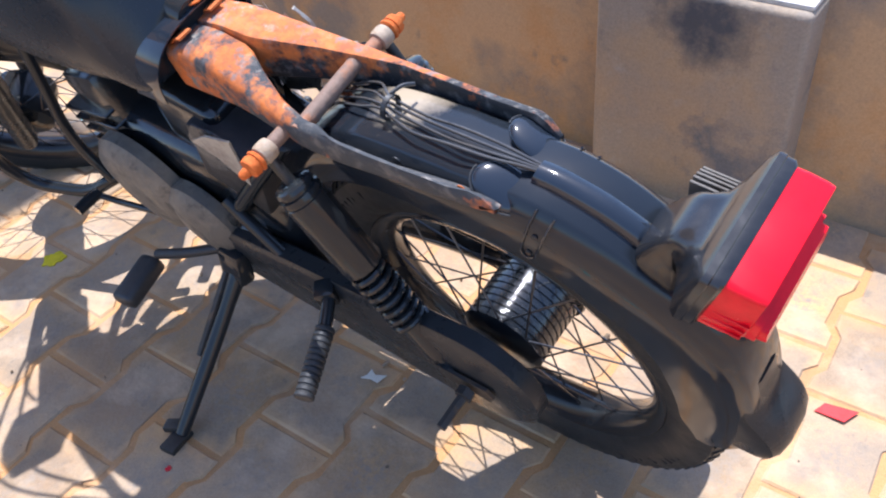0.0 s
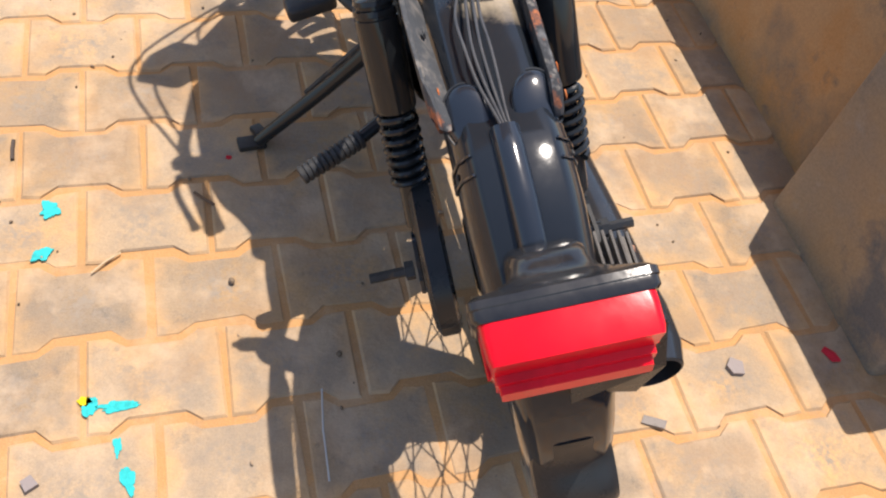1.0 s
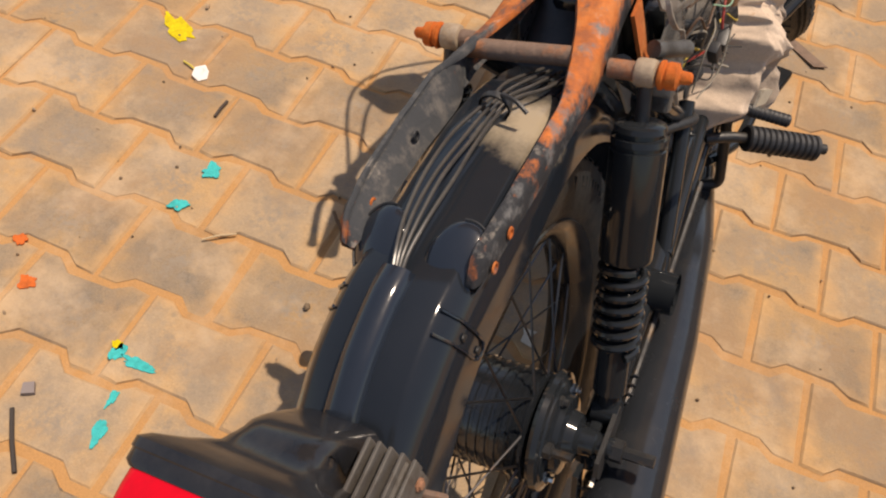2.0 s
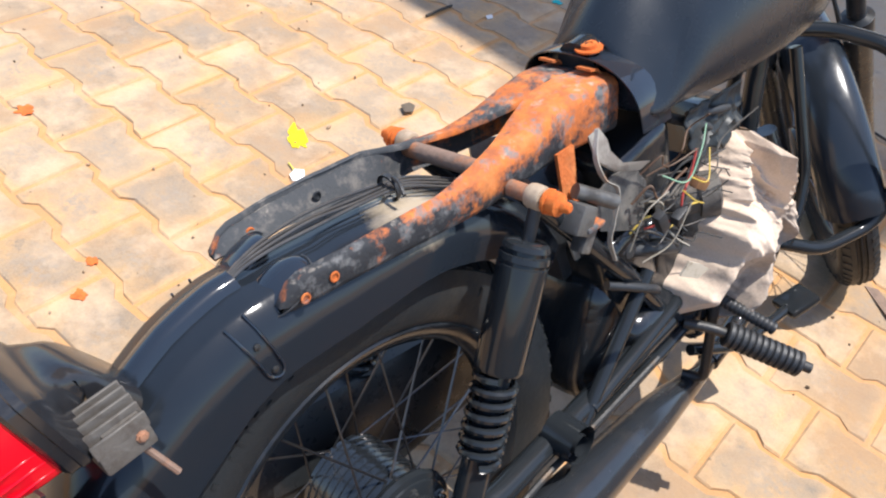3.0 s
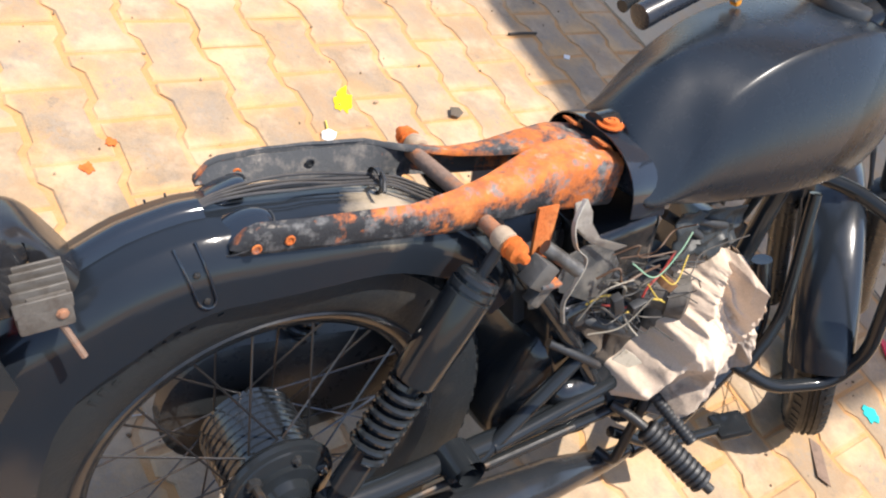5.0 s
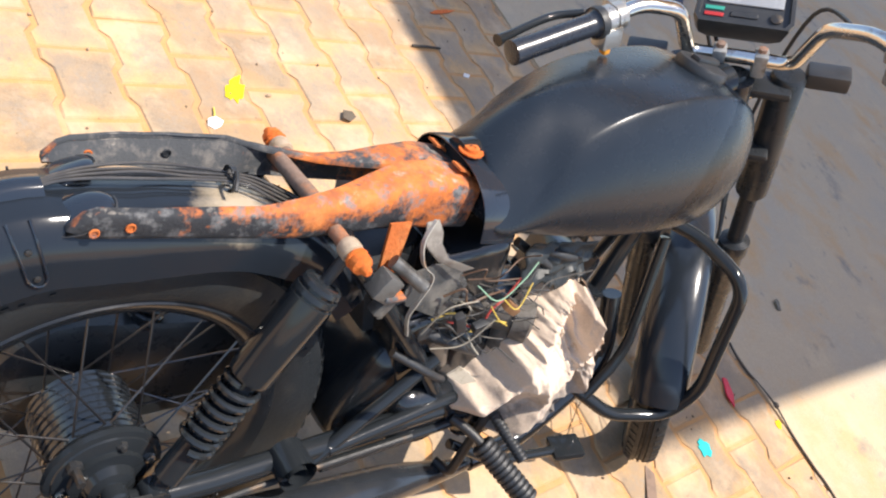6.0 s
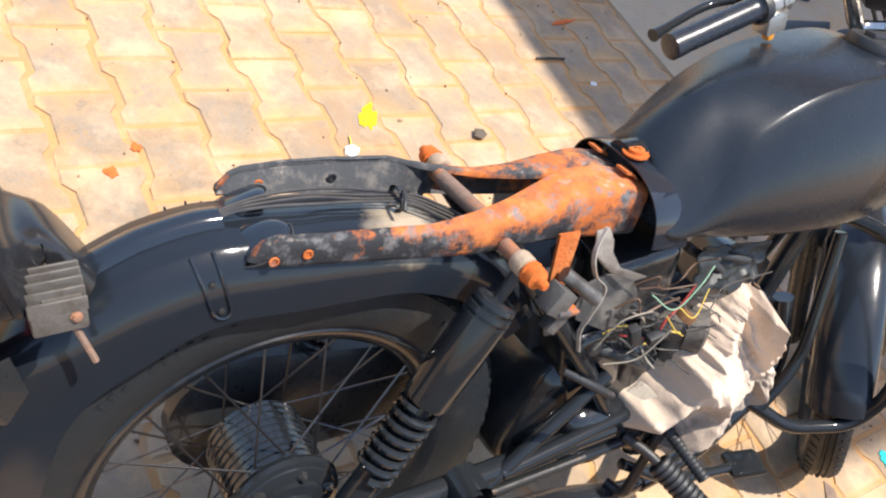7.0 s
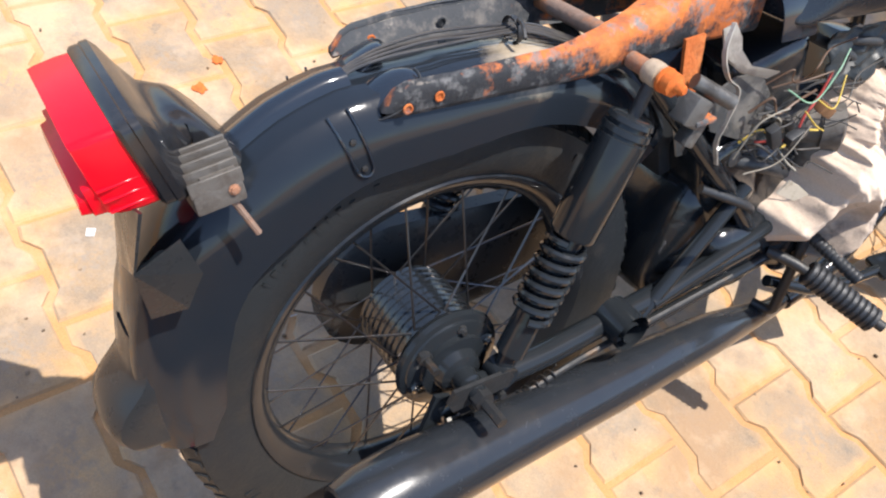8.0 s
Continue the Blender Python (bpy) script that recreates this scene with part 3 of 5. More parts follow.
for s in (-1, 1):
    bm = B()
    bead = [on_skirt(112.2, -0.002 - 0.0070 * k, s, 0.0014) for k in range(9)] + [on_skirt(111.8, -0.0635, s, 0.0014), on_skirt(111.1, -0.0670, s, 0.0014), on_skirt(110.3, -0.0670, s, 0.0014), on_skirt(109.6, -0.0635, s, 0.0014)] + [on_skirt(109.2, -0.0580 + 0.0070 * k, s, 0.0014) for k in range(9)]
    sweep(bm, bead, 0.0013, 6)
    part("stay_bead", bm, fender_paint, fender)
    for h in (-0.028, -0.058):
        bm = B()
        lathe(bm, [(0, 0.0035), (0.0015, 0.003), (0.002, 0.001)], on_skirt(110.8, h, s), (0, s, 0), 8)
        part("rivet", bm, dark_steel, fender)
# mud flap
bm = B()
secs = []
FLAP = ((155, 0.366, 0.036), (160, 0.357, 0.040), (163, 0.358, 0.0425), (168, 0.371, 0.043), (171.5, 0.374, 0.043), (174, 0.368, 0.042), (176, 0.359, 0.040), (177, 0.352, 0.034))
for d, r, half in smooth_path(FLAP, 5):
    a = radians(d)
    skin = [(-half * 0.98, -0.052), (-half, -0.020), (-half * 0.97, -0.011), (-half * 0.8, -0.005), (-half * 0.4, -0.001), (half * 0.4, -0.001), (half * 0.8, -0.005), (half * 0.97, -0.011), (half, -0.020), (half * 0.98, -0.052)]
    secs.append([(AX + (r + h) * math.cos(a), y, AZ + (r + h) * math.sin(a)) for y, h in skin + [(y * 0.93, h - 0.005) for y, h in skin[::-1]]])
loft(bm, secs)
part("mud_flap", bm, satin_black, bike, "flared black plastic mud flap")

# tail light
TM = pose(-0.321, 0.002, 0.674, 1, 2, 0) @ Matrix.Diagonal((1.06, 1.14, 0.80, 1)) @ Matrix(((-0.28, 0, -0.96, 0), (0, 1, 0, 0), (0.96, 0, -0.28, 0), (0, 0, 0, 1)))  # x up the base, y left, z rearwards
red_lens = material("red_lens", (0.72, 0.004, 0.016), 0.22, rough_var=0.06, spots=[((0.52, 0.003, 0.012), 14, (0.5, 0.7))], spec=0.28, bump=0.03, bump_scale=40)

def rect(x0, x1, half, z0, z1, c=0.008):
    """A rounded rectangle of the tail light: x0 below to x1 above; depths z0, z1 at bottom and top."""
    pts = []
    for sx, sy, a0 in ((1, 1, 0), (0, 1, 90), (0, -1, 180), (1, -1, 270)):
        for k in range(4):
            a = radians(a0 + 30 * k)
            cx, cy = (x1 - c if sx else x0 + c), sy * (half - c)
            x = cx + c * math.cos(a)
            pts.append(TM @ Vector((x, cy + c * math.sin(a), z0 + (z1 - z0) * (x - x0) / (x1 - x0))))
    return pts


bm = B()
arm = []
for sx, sy, a0 in ((1, 1, 0), (0, 1, 90), (0, -1, 180), (1, -1, 270)):
    for k in range(4):
        a = radians(a0 + 30 * k)
        u_, w_ = (0.024 if sx else -0.024) + 0.012 * math.cos(a), sy * 0.022 + 0.012 * math.sin(a)
        arm.append(Vector((-0.250 + 0.50 * u_, w_, 0.609 + 0.86 * u_)))
mid = rect(-0.034, 0.012, 0.027, -0.044, -0.042, 0.014)
between = [[(Vector(p) * (1 - f) + Vector(q) * f) + Vector((-0.005, 0, 0.013)) * math.sin(math.pi * f) for p, q in zip(arm, mid)] for f in (0.15, 0.35, 0.55, 0.75, 0.9)]
loft(bm, [arm, *between, mid, rect(-0.034, 0.014, 0.029, -0.040, -0.038, 0.014), rect(-0.037, 0.018, 0.033, -0.033, -0.030, 0.013), rect(-0.043, 0.030, 0.046, -0.026, -0.024, 0.012), rect(-0.049, 0.044, 0.059, -0.021, -0.019), rect(-0.051, 0.050, 0.0635, -0.015, -0.015), rect(-0.051, 0.050, 0.0635, -0.009, -0.009), rect(-0.050, 0.049, 0.0625, -0.008, -0.008), rect(-0.050, 0.049, 0.0625, -0.001, -0.001), rect(-0.047, 0.047, 0.060, 0.002, 0.002)])
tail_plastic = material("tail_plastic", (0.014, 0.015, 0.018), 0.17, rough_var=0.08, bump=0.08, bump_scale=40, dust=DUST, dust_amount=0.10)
tail = part("tail_light", bm, tail_plastic, bike, "red tail light in a black plastic housing")
bm = B()
loft(bm, [rect(-0.046, 0.046, 0.0585, 0.0, 0.0), rect(-0.045, 0.046, 0.058, 0.012, 0.012, 0.006), rect(-0.0445, 0.045, 0.0575, 0.022, 0.028, 0.006), rect(-0.043, 0.044, 0.056, 0.030, 0.034, 0.005), rect(-0.038, 0.008, 0.056, 0.036, 0.036, 0.004), rect(-0.0375, 0.0, 0.0545, 0.038, 0.037, 0.004), rect(-0.036, -0.002, 0.0545, 0.046, 0.043, 0.004), rect(-0.034, -0.012, 0.0525, 0.047, 0.044, 0.003), rect(-0.032, -0.014, 0.052, 0.054, 0.050, 0.003)])
lens = part("lens", bm, red_lens, tail, "ribbed red plastic lens")
for s in (-1, 1):
    for x_ in (-0.008, -0.021, -0.034):
        bm = B()
        block(bm, TM @ pose(x_, s * 0.0565, 0.019, 0, 0, 0), (0.0030, 0.0040, 0.034), 0.0008, 1)
        part("rib", bm, red_lens, lens)
bm = B()
lathe(bm, [(0, 0.005), (0.003, 0.005), (0.004, 0.003)], TM @ Vector((-0.020, 0.044, 0.046)), TM.to_3x3() @ Vector((0, 0, 1)), 10)
part("screw", bm, dark_steel, tail)

# regulator with cooling fins, and the number plate bracket
alu = material("dull_aluminium", (0.115, 0.104, 0.092), 0.65, metal=0.3, bump=0.3, spots=[((0.06, 0.045, 0.035), 40, (0.5, 0.7))], dust=DUST, dust_amount=0.15)
RM = pose(-0.270, -0.058, 0.646, -6, -8, 0)
bm = B()
block(bm, RM @ at(0, 0, -0.013), (0.042, 0.030, 0.020), 0.003)
block(bm, RM @ at(0.004, 0.002, 0.000), (0.030, 0.026, 0.014), 0.002)
reg = part("regulator", bm, alu, bike, "dusty finned aluminium regulator")
for k in range(5):
    bm = B()
    tall = (0.013, 0.019, 0.024, 0.028, 0.030)[k]
    block(bm, RM @ at(0, -0.0135 + 0.00675 * k, -0.006 + tall / 2), (0.044, 0.0028, tall), 0.0007, 1)
    part("fin", bm, alu, reg)
bm = B()
lathe(bm, [(0, 0.005), (0.001, 0.005), (0.0015, 0.0035), (0.003, 0.003)], RM @ Vector((0.012, -0.015, -0.010)), RM.to_3x3() @ Vector((0, -1, 0)), 8)
part("mounting_screw", bm, brown_steel, reg)
bm = B()
lathe(bm, [(0, 0.003), (0.040, 0.003)], (-0.258, -0.068, 0.628), (0.018, -0.010, -0.037), 8)
part("terminal", bm, brown_steel, reg, "copper brown terminal rod")
bm = B()
BP = [Vector(p) for p in ((-0.334, 0.0, 0.615), (-0.333, -0.080, 0.645), (-0.345, -0.080, 0.590), (-0.335, -0.062, 0.524), (-0.305, -0.070, 0.530), (-0.290, -0.074, 0.566), (-0.304, -0.076, 0.606), (-0.328, -0.02, 0.528), (-0.342, 0.0, 0.545))]
for face in ((0, 1, 2, 8), (2, 3, 7, 8), (2, 6, 5, 4), (2, 4, 3)):
    top_v = [bm.verts.new(BP[i]) for i in face]
    bm.faces.new(top_v)
bmesh.ops.remove_doubles(bm, verts=bm.verts, dist=0.0005)
bracket = part("plate_bracket", bm, satin_black, bike, "bent dark bracket below the tail light", smooth=0)
thick = bracket.modifiers.new("sheet", 'SOLIDIFY')
thick.thickness = 0.003

# seat rails: pressed channels, open to the inside, that join in a neck ahead of the shocks
RAILS = {-1: ((-0.113, 0.664, 0.653, 0.044, 0.053), (-0.105, 0.677, 0.651, 0.041, 0.056), (-0.090, 0.684, 0.652, 0.040, 0.058), (-0.02, 0.684, 0.651, 0.041, 0.060), (0.07, 0.687, 0.649, 0.042, 0.063), (0.13, 0.692, 0.648, 0.040, 0.064), (0.18, 0.699, 0.650, 0.030, 0.062), (0.225, 0.707, 0.652, 0.015, 0.058), (0.27, 0.714, 0.651, 0.001, 0.055), (0.32, 0.718, 0.648, 0.0008, 0.053), (0.376, 0.712, 0.646, 0.0008, 0.052)),
         1: ((-0.108, 0.672, 0.664, 0.054, 0.062), (-0.100, 0.684, 0.665, 0.053, 0.066), (-0.085, 0.690, 0.665, 0.053, 0.068), (-0.03, 0.693, 0.663, 0.056, 0.070), (0.02, 0.694, 0.659, 0.058, 0.071), (0.09, 0.694, 0.652, 0.058, 0.072), (0.14, 0.688, 0.648, 0.054, 0.070), (0.19, 0.686, 0.648, 0.040, 0.064), (0.235, 0.694, 0.650, 0.020, 0.058), (0.27, 0.706, 0.651, 0.001, 0.055), (0.32, 0.716, 0.648, 0.0008, 0.053), (0.376, 0.712, 0.646, 0.0008, 0.052))}


def rail_mesh(s, lo, hi):
    """The stretch of a rail from lo to hi: a channel of sheet steel with a rolled top."""
    bm = B()
    secs = []
    xs = [lo + (hi - lo) * k / 40 for k in range(41)]
    for x in xs:
        zt, zb, yi, yo = (along(x, [(r[0], r[j]) for r in RAILS[s]]) for j in (1, 2, 3, 4))
        zt += 0.0012 * noise.noise(Vector((x * 40, s * 3.0, 0)))
        if s < 0:
            yi = max(yi, yo - along(x, ((-0.13, 0.012), (0.08, 0.013), (0.17, 0.030), (0.25, 0.08))))
        c = min(along(x, ((0.0, 0.008), (0.20, 0.016))), (yo - yi) * 0.75)
        lean_in = along(x, ((-0.12, 0.004), (-0.06, 0.014), (0.08, 0.014), (0.12, 0.0))) if s > 0 else 0.0
        open_in = along(x, ((0.10, 0.0), (0.14, 1.0))) if s > 0 else 0.0
        yt = yi + lean_in * 0.75
        yw = yi + (yo - 0.004 - yi) * open_in
        outer = [(yt, zt - 0.003), (yt + 0.002, zt), (max(yt + 0.003, yo - c), zt), (yo - c * 0.45, zt - c * 0.14), (yo - c * 0.13, zt - c * 0.46), (yo, zt - c), (yo, zb + 0.008), (yo - 0.003, zb + 0.002), (yo - 0.006, zb)]
        inner = [(max(yo - 0.010, yi - lean_in, yw - 0.004), zb), (yw - lean_in * 0.6, zb + 0.003), (yw + lean_in * 0.6, zt - 0.006), (yt, zt - 0.006)]
        ring = [(x, s * y, z) for y, z in outer + inner]
        secs.append(ring if s > 0 else ring[::-1])
    return loft(bm, secs)


for s in (-1, 1):
    rail = part("seat_rail", rail_mesh(s, RAILS[s][0][0], 0.372), rusty_rail[s], bike, "pressed steel seat rail, dark flaking paint behind, orange rust ahead")
    for hx, hz in (((-0.092, 0.664), (-0.060, 0.669)) if s < 0 else ((-0.066, 0.674), (0.014, 0.678))):
        bm = B()
        yy = s * (0.0600 if s < 0 else 0.0550)
        lathe(bm, [(0.0, 0.0052), (0.0012, 0.0049), (0.0014, 0.0034), (-0.0005, 0.003)], (hx, yy, hz), (0, -1, 0), 14)
        # the rubber-black one stands for the dark inside an open hole, put on as colour
        part("bolt_hole", bm, rust if (s < 0 or hx < -0.05) else rubber, rail)
spine = rail
for y0 in (0.030, -0.024):
    bm = B()
    loft(bm, [[(x, y0 - 0.010, z), (x, y0 + 0.010, z), (x, y0 + 0.010, z - 0.003), (x, y0 - 0.010, z - 0.003)] for x, z in ((0.372, 0.711), (0.365, 0.714), (0.356, 0.722), (0.342, 0.725))])
    part("tab", bm, rust, spine)
bm = B()
sweep(bm, [(0.147, -0.052, 0.682), (0.147, 0.066, 0.676)], 0.0095, 14)
part("cross_tube", bm, brown_steel, bike, "brown rusty cross tube between the rails")
# shock absorbers
for s in (-1, 1):
    top, low = (Vector((0.164, -0.101, 0.662)), Vector((0.022, -0.106, 0.318))) if s < 0 else (Vector((0.176, 0.098, 0.664)), Vector((0.022, 0.106, 0.318)))
    way = (low - top).normalized()
    L = (low - top).length
    bm = B()
    lathe(bm, [(0.044, 0.010), (0.045, 0.020), (0.047, 0.0235), (0.052, 0.0250), (0.053, 0.0225), (0.057, 0.0225), (0.058, 0.0262), (0.064, 0.0268), (0.065, 0.0250), (0.068, 0.0250), (0.069, 0.0268), (0.180, 0.0268), (0.184, 0.0255), (0.184, 0.018)], top, way, 32)
    shock = part("shock_absorber", bm, black_paint, bike, "black rear shock absorber with exposed coil spring")
    bm = B()
    u, v = way.orthogonal().normalized(), None
    v = way.cross(u)
    sweep(bm, [top + way * (0.184 + 0.007 + 0.100 * k / 112) + (u * math.cos(2 * math.pi * k / 16) + v * math.sin(2 * math.pi * k / 16)) * 0.0218 for k in range(113)], 0.0047, 8)
    part("coil_spring", bm, black_paint, shock, "glossy black coil spring")
    bm = B()
    lathe(bm, [(0.175, 0.0155), (L - 0.03, 0.018), (L - 0.028, 0.012), (L - 0.005, 0.012)], top, way, 20)
    lathe(bm, [(-0.014, 0.016), (0.014, 0.016)], low, (0, 1, 0), 16)
    part("damper_tube", bm, black_paint, shock)
    bm = B()
    lathe(bm, [(0.0, 0.0068), (0.05, 0.0068)], top, way, 14)
    part("rod", bm, dark_steel, shock)
    bm = B()
    sweep(bm, [top - Vector((0, s * 0.035, 0)), top + Vector((0, s * 0.02, 0))], 0.009, 12)
    part("stud", bm, brown_steel, shock)
    bm = B()
    lathe(bm, [(-0.011, 0.0095), (-0.0095, 0.0122), (-0.006, 0.0132), (0.004, 0.0132), (0.0075, 0.0122), (0.009, 0.0095)], top, (0, s, 0), 22)
    part("bush", bm, cream_bush, shock, "cream rubber bush")
    bm = B()
    lathe(bm, [(0.010, 0.0110), (0.012, 0.0135), (0.015, 0.0135), (0.016, 0.0115), (0.018, 0.0115), (0.0185, 0.0128), (0.027, 0.0122), (0.028, 0.0095), (0.030, 0.0062), (0.038, 0.0055), (0.040, 0.0035)], top, (0, s, 0), 10)
    part("nut", bm, bright_rust, shock, "orange rusted nut and stud end")

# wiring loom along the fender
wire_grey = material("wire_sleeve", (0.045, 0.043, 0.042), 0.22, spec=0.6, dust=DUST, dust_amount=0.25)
for k in range(4):
    o = (-0.0125, -0.0035, 0.0045, 0.0120)[k]
    sweep_path = [(-0.128, 0.002 + o * 0.28, 0.6735), (-0.108, 0.005 + o * 0.45, 0.6800), (-0.075, 0.008 + o * 0.8, 0.6845), (-0.03, 0.009 + o, 0.6855 + 0.002 * (k % 2)), (0.02, 0.006 + o * (1.25 if k % 2 else 0.75), 0.6850), (0.070, -0.001 + o * 0.75, 0.6850), (0.105, -0.010 + o * 1.5, 0.6760), (0.165, -0.016 + o * 1.2, 0.650)]
    bm = B()
    sweep(bm, smooth_path(sweep_path, 7), 0.0017, 8)
    part("wire", bm, wire_grey, bike)
bm = B()
lathe(bm, [(-0.003, 0.0145), (0.003, 0.0145), (0.003, 0.0125), (-0.003, 0.0125)], (0.062, 0.001, 0.684), (1, 0, 0.1), 16, cap=False)
sweep(bm, smooth_path([(0.062, -0.006, 0.697), (0.057, -0.020, 0.697), (0.052, -0.032, 0.690)], 4), 0.0022, 6)
part("cable_tie", bm, rubber, bike)

# exhaust
bm = B()
ex = [(0.640, -0.080, 0.155, 0.012), (0.574, -0.092, 0.163, 0.015), (0.46, -0.104, 0.190, 0.026), (0.40, -0.110, 0.202, 0.031), (0.20, -0.127, 0.226, 0.038), (0.0, -0.138, 0.240, 0.043), (-0.10, -0.1425, 0.244, 0.0465), (-0.12, -0.1435, 0.245, 0.0478), (-0.175, -0.146, 0.245, 0.0460), (-0.203, -0.147, 0.245, 0.038)]
sweep(bm, [e[:3] for e in ex], [e[3] for e in ex], 28, caps=False)
muffler = part("exhaust", bm, pipe_black, bike, "long black painted exhaust silencer")
bm = B()
sweep(bm, bent([(0.62, -0.083, 0.157), (0.74, -0.075, 0.17), (0.90, -0.06, 0.32), (0.86, -0.02, 0.46)], 0.07, 8), 0.018, 16)
part("header_pipe", bm, oily_black, muffler)

# near-black material stands for the shade inside the pipe's open end
bm = B()
lathe(bm, [(0.0, 0.0375), (0.002, 0.034), (-0.03, 0.032), (-0.03, 0.001)], (-0.203, -0.147, 0.245), (-1, -0.03, 0), 28, cap=False)
part("outlet", bm, rubber, muffler, "outlet, the dark of its hole put into the colour")

# swing arm, frame tubes
for s in (-1, 1):
    bm = B()
    sweep(bm, [(-0.03, s * 0.098, 0.299), (0.10, s * 0.098, 0.303), (0.46, s * 0.09, 0.335)], 0.016, 14)
    block(bm, pose(0.0, s * 0.10, 0.299), (0.07, 0.014, 0.04), 0.006)
    part("swing_arm", bm, black_paint, bike, "glossy black swing arm")
    bm = B()
    sweep(bm, bent([(0.17, s * 0.075, 0.66), (0.40, s * 0.085, 0.42), (0.47, s * 0.085, 0.33)], 0.05), 0.012, 12)
    sweep(bm, [(0.24, s * 0.105, 0.30), (0.40, s * 0.09, 0.45)], 0.010, 12)
    sweep(bm, [(0.26, s * 0.105, 0.32), (0.50, s * 0.095, 0.37)], 0.010, 12)
    sweep(bm, [(0.26, s * 0.105, 0.285), (0.52, s * 0.10, 0.31)], 0.008, 12)
    part("frame_tube", bm, black_paint, bike)
bm = B()
sweep(bm, bent([(0.36, 0, 0.72), (0.60, 0, 0.76), (0.84, 0, 0.88)], 0.06), 0.026, 14)
sweep(bm, bent([(0.86, 0, 0.84), (0.83, 0, 0.40), (0.72, 0, 0.27)], 0.08), 0.016, 14)
sweep(bm, [(0.33, 0, 0.60), (0.42, 0, 0.40)], 0.02, 14)
part("backbone", bm, black_paint, bike, "black frame backbone and down tube")

# engine under the cloth
bm = B()
block(bm, pose(0.60, 0.0, 0.39, 0, 0, 0), (0.34, 0.15, 0.20), 0.05, 4)
block(bm, pose(0.52, 0.0, 0.33), (0.30, 0.20, 0.10), 0.03, 3)
engine = part("engine", bm, oily_black, bike, "oily black engine block")
bm = B()
lathe(bm, [(0, 0.10), (0.02, 0.10), (0.035, 0.085), (0.042, 0.05)], (0.62, 0.085, 0.39), (0, 1, 0), 32)
lathe(bm, [(0, 0.075), (0.02, 0.075), (0.034, 0.06), (0.038, 0.03)], (0.50, 0.085, 0.36), (0, 1, 0), 28)
part("engine_cover", bm, material("dusty_engine", (0.11, 0.10, 0.085), 0.55, rough_var=0.2, bump=0.3, spots=[((0.20, 0.17, 0.13), 12, (0.45, 0.65)), ((0.03, 0.03, 0.03), 30, (0.55, 0.7))]), engine, "dusty grey engine side cover")
for k in range(5):
    bm = B()
    z = 0.40 + 0.022 * k
    block(bm, pose(0.70 + 0.008 * k, 0.02, z, 0, 12, 0), (0.15, 0.12, 0.006), 0.002, 1)
    part("cooling_fin", bm, oily_black, engine)
bm = B()
block(bm, pose(0.70, 0.02, 0.46, 0, 12, 0), (0.11, 0.09, 0.20), 0.02)
part("cylinder", bm, oily_black, engine)
bm = B()
block(bm, pose(0.405, 0.0, 0.345, 0, 14, 0), (0.20, 0.150, 0.19), 0.04, 4)
part("gearbox", bm, oily_black, engine, "oily black gearbox casing")
bm = B()
block(bm, pose(0.385, -0.02, 0.455, 0, -20, 0), (0.10, 0.12, 0.14), 0.02, 3)
part("tool_box", bm, oily_black, bike, "oily black box behind the engine")
bm = B()
lathe(bm, [(0, 0.072), (0.018, 0.072), (0.028, 0.062), (0.032, 0.03)], (0.56, -0.080, 0.33), (0, -1, 0), 28)
lathe(bm, [(0, 0.045), (0.014, 0.045), (0.020, 0.036)], (0.44, -0.080, 0.315), (0, -1, 0), 24)
part("clutch_cover", bm, oily_black, engine, "oily black engine cover on the exhaust side")
for k in range(9):
    a = 2 * math.pi * k / 9
    bm = B()
    lathe(bm, [(0, 0.006), (0.005, 0.006), (0.006, 0.003)], (0.56 + 0.064 * math.cos(a), -0.098, 0.33 + 0.064 * math.sin(a)), (0, -1, 0), 6)
    part("cover_bolt", bm, dark_steel, engine)

def mid_part(name, bm, mat, parent, label=""):
    """A part of the clutter between the neck and the engine."""
    return part(name, bm, mat, parent, label, at(0.022, 0, -0.036))


# battery box and torn brackets below the spine
bm = B()
block(bm, pose(0.33, 0.03, 0.56, 0, -20, 0), (0.12, 0.10, 0.13), 0.008)
mid_part("battery_box", bm, dark_plastic, bike, "dark empty battery box")
bare_edge = material("bare_edge", (0.40, 0.37, 0.32), 0.5, metal=0.3, bump=0.3, spots=[((0.26, 0.23, 0.20), 30, (0.5, 0.65)), ((0.40, 0.20, 0.09), 22, (0.62, 0.72))])
dark_sheet = material("dark_sheet", (0.050, 0.054, 0.057), 0.32, rough_var=0.15, bump=0.15, spots=[((0.16, 0.15, 0.135), 18, (0.50, 0.66))], dust=DUST, dust_amount=0.3)


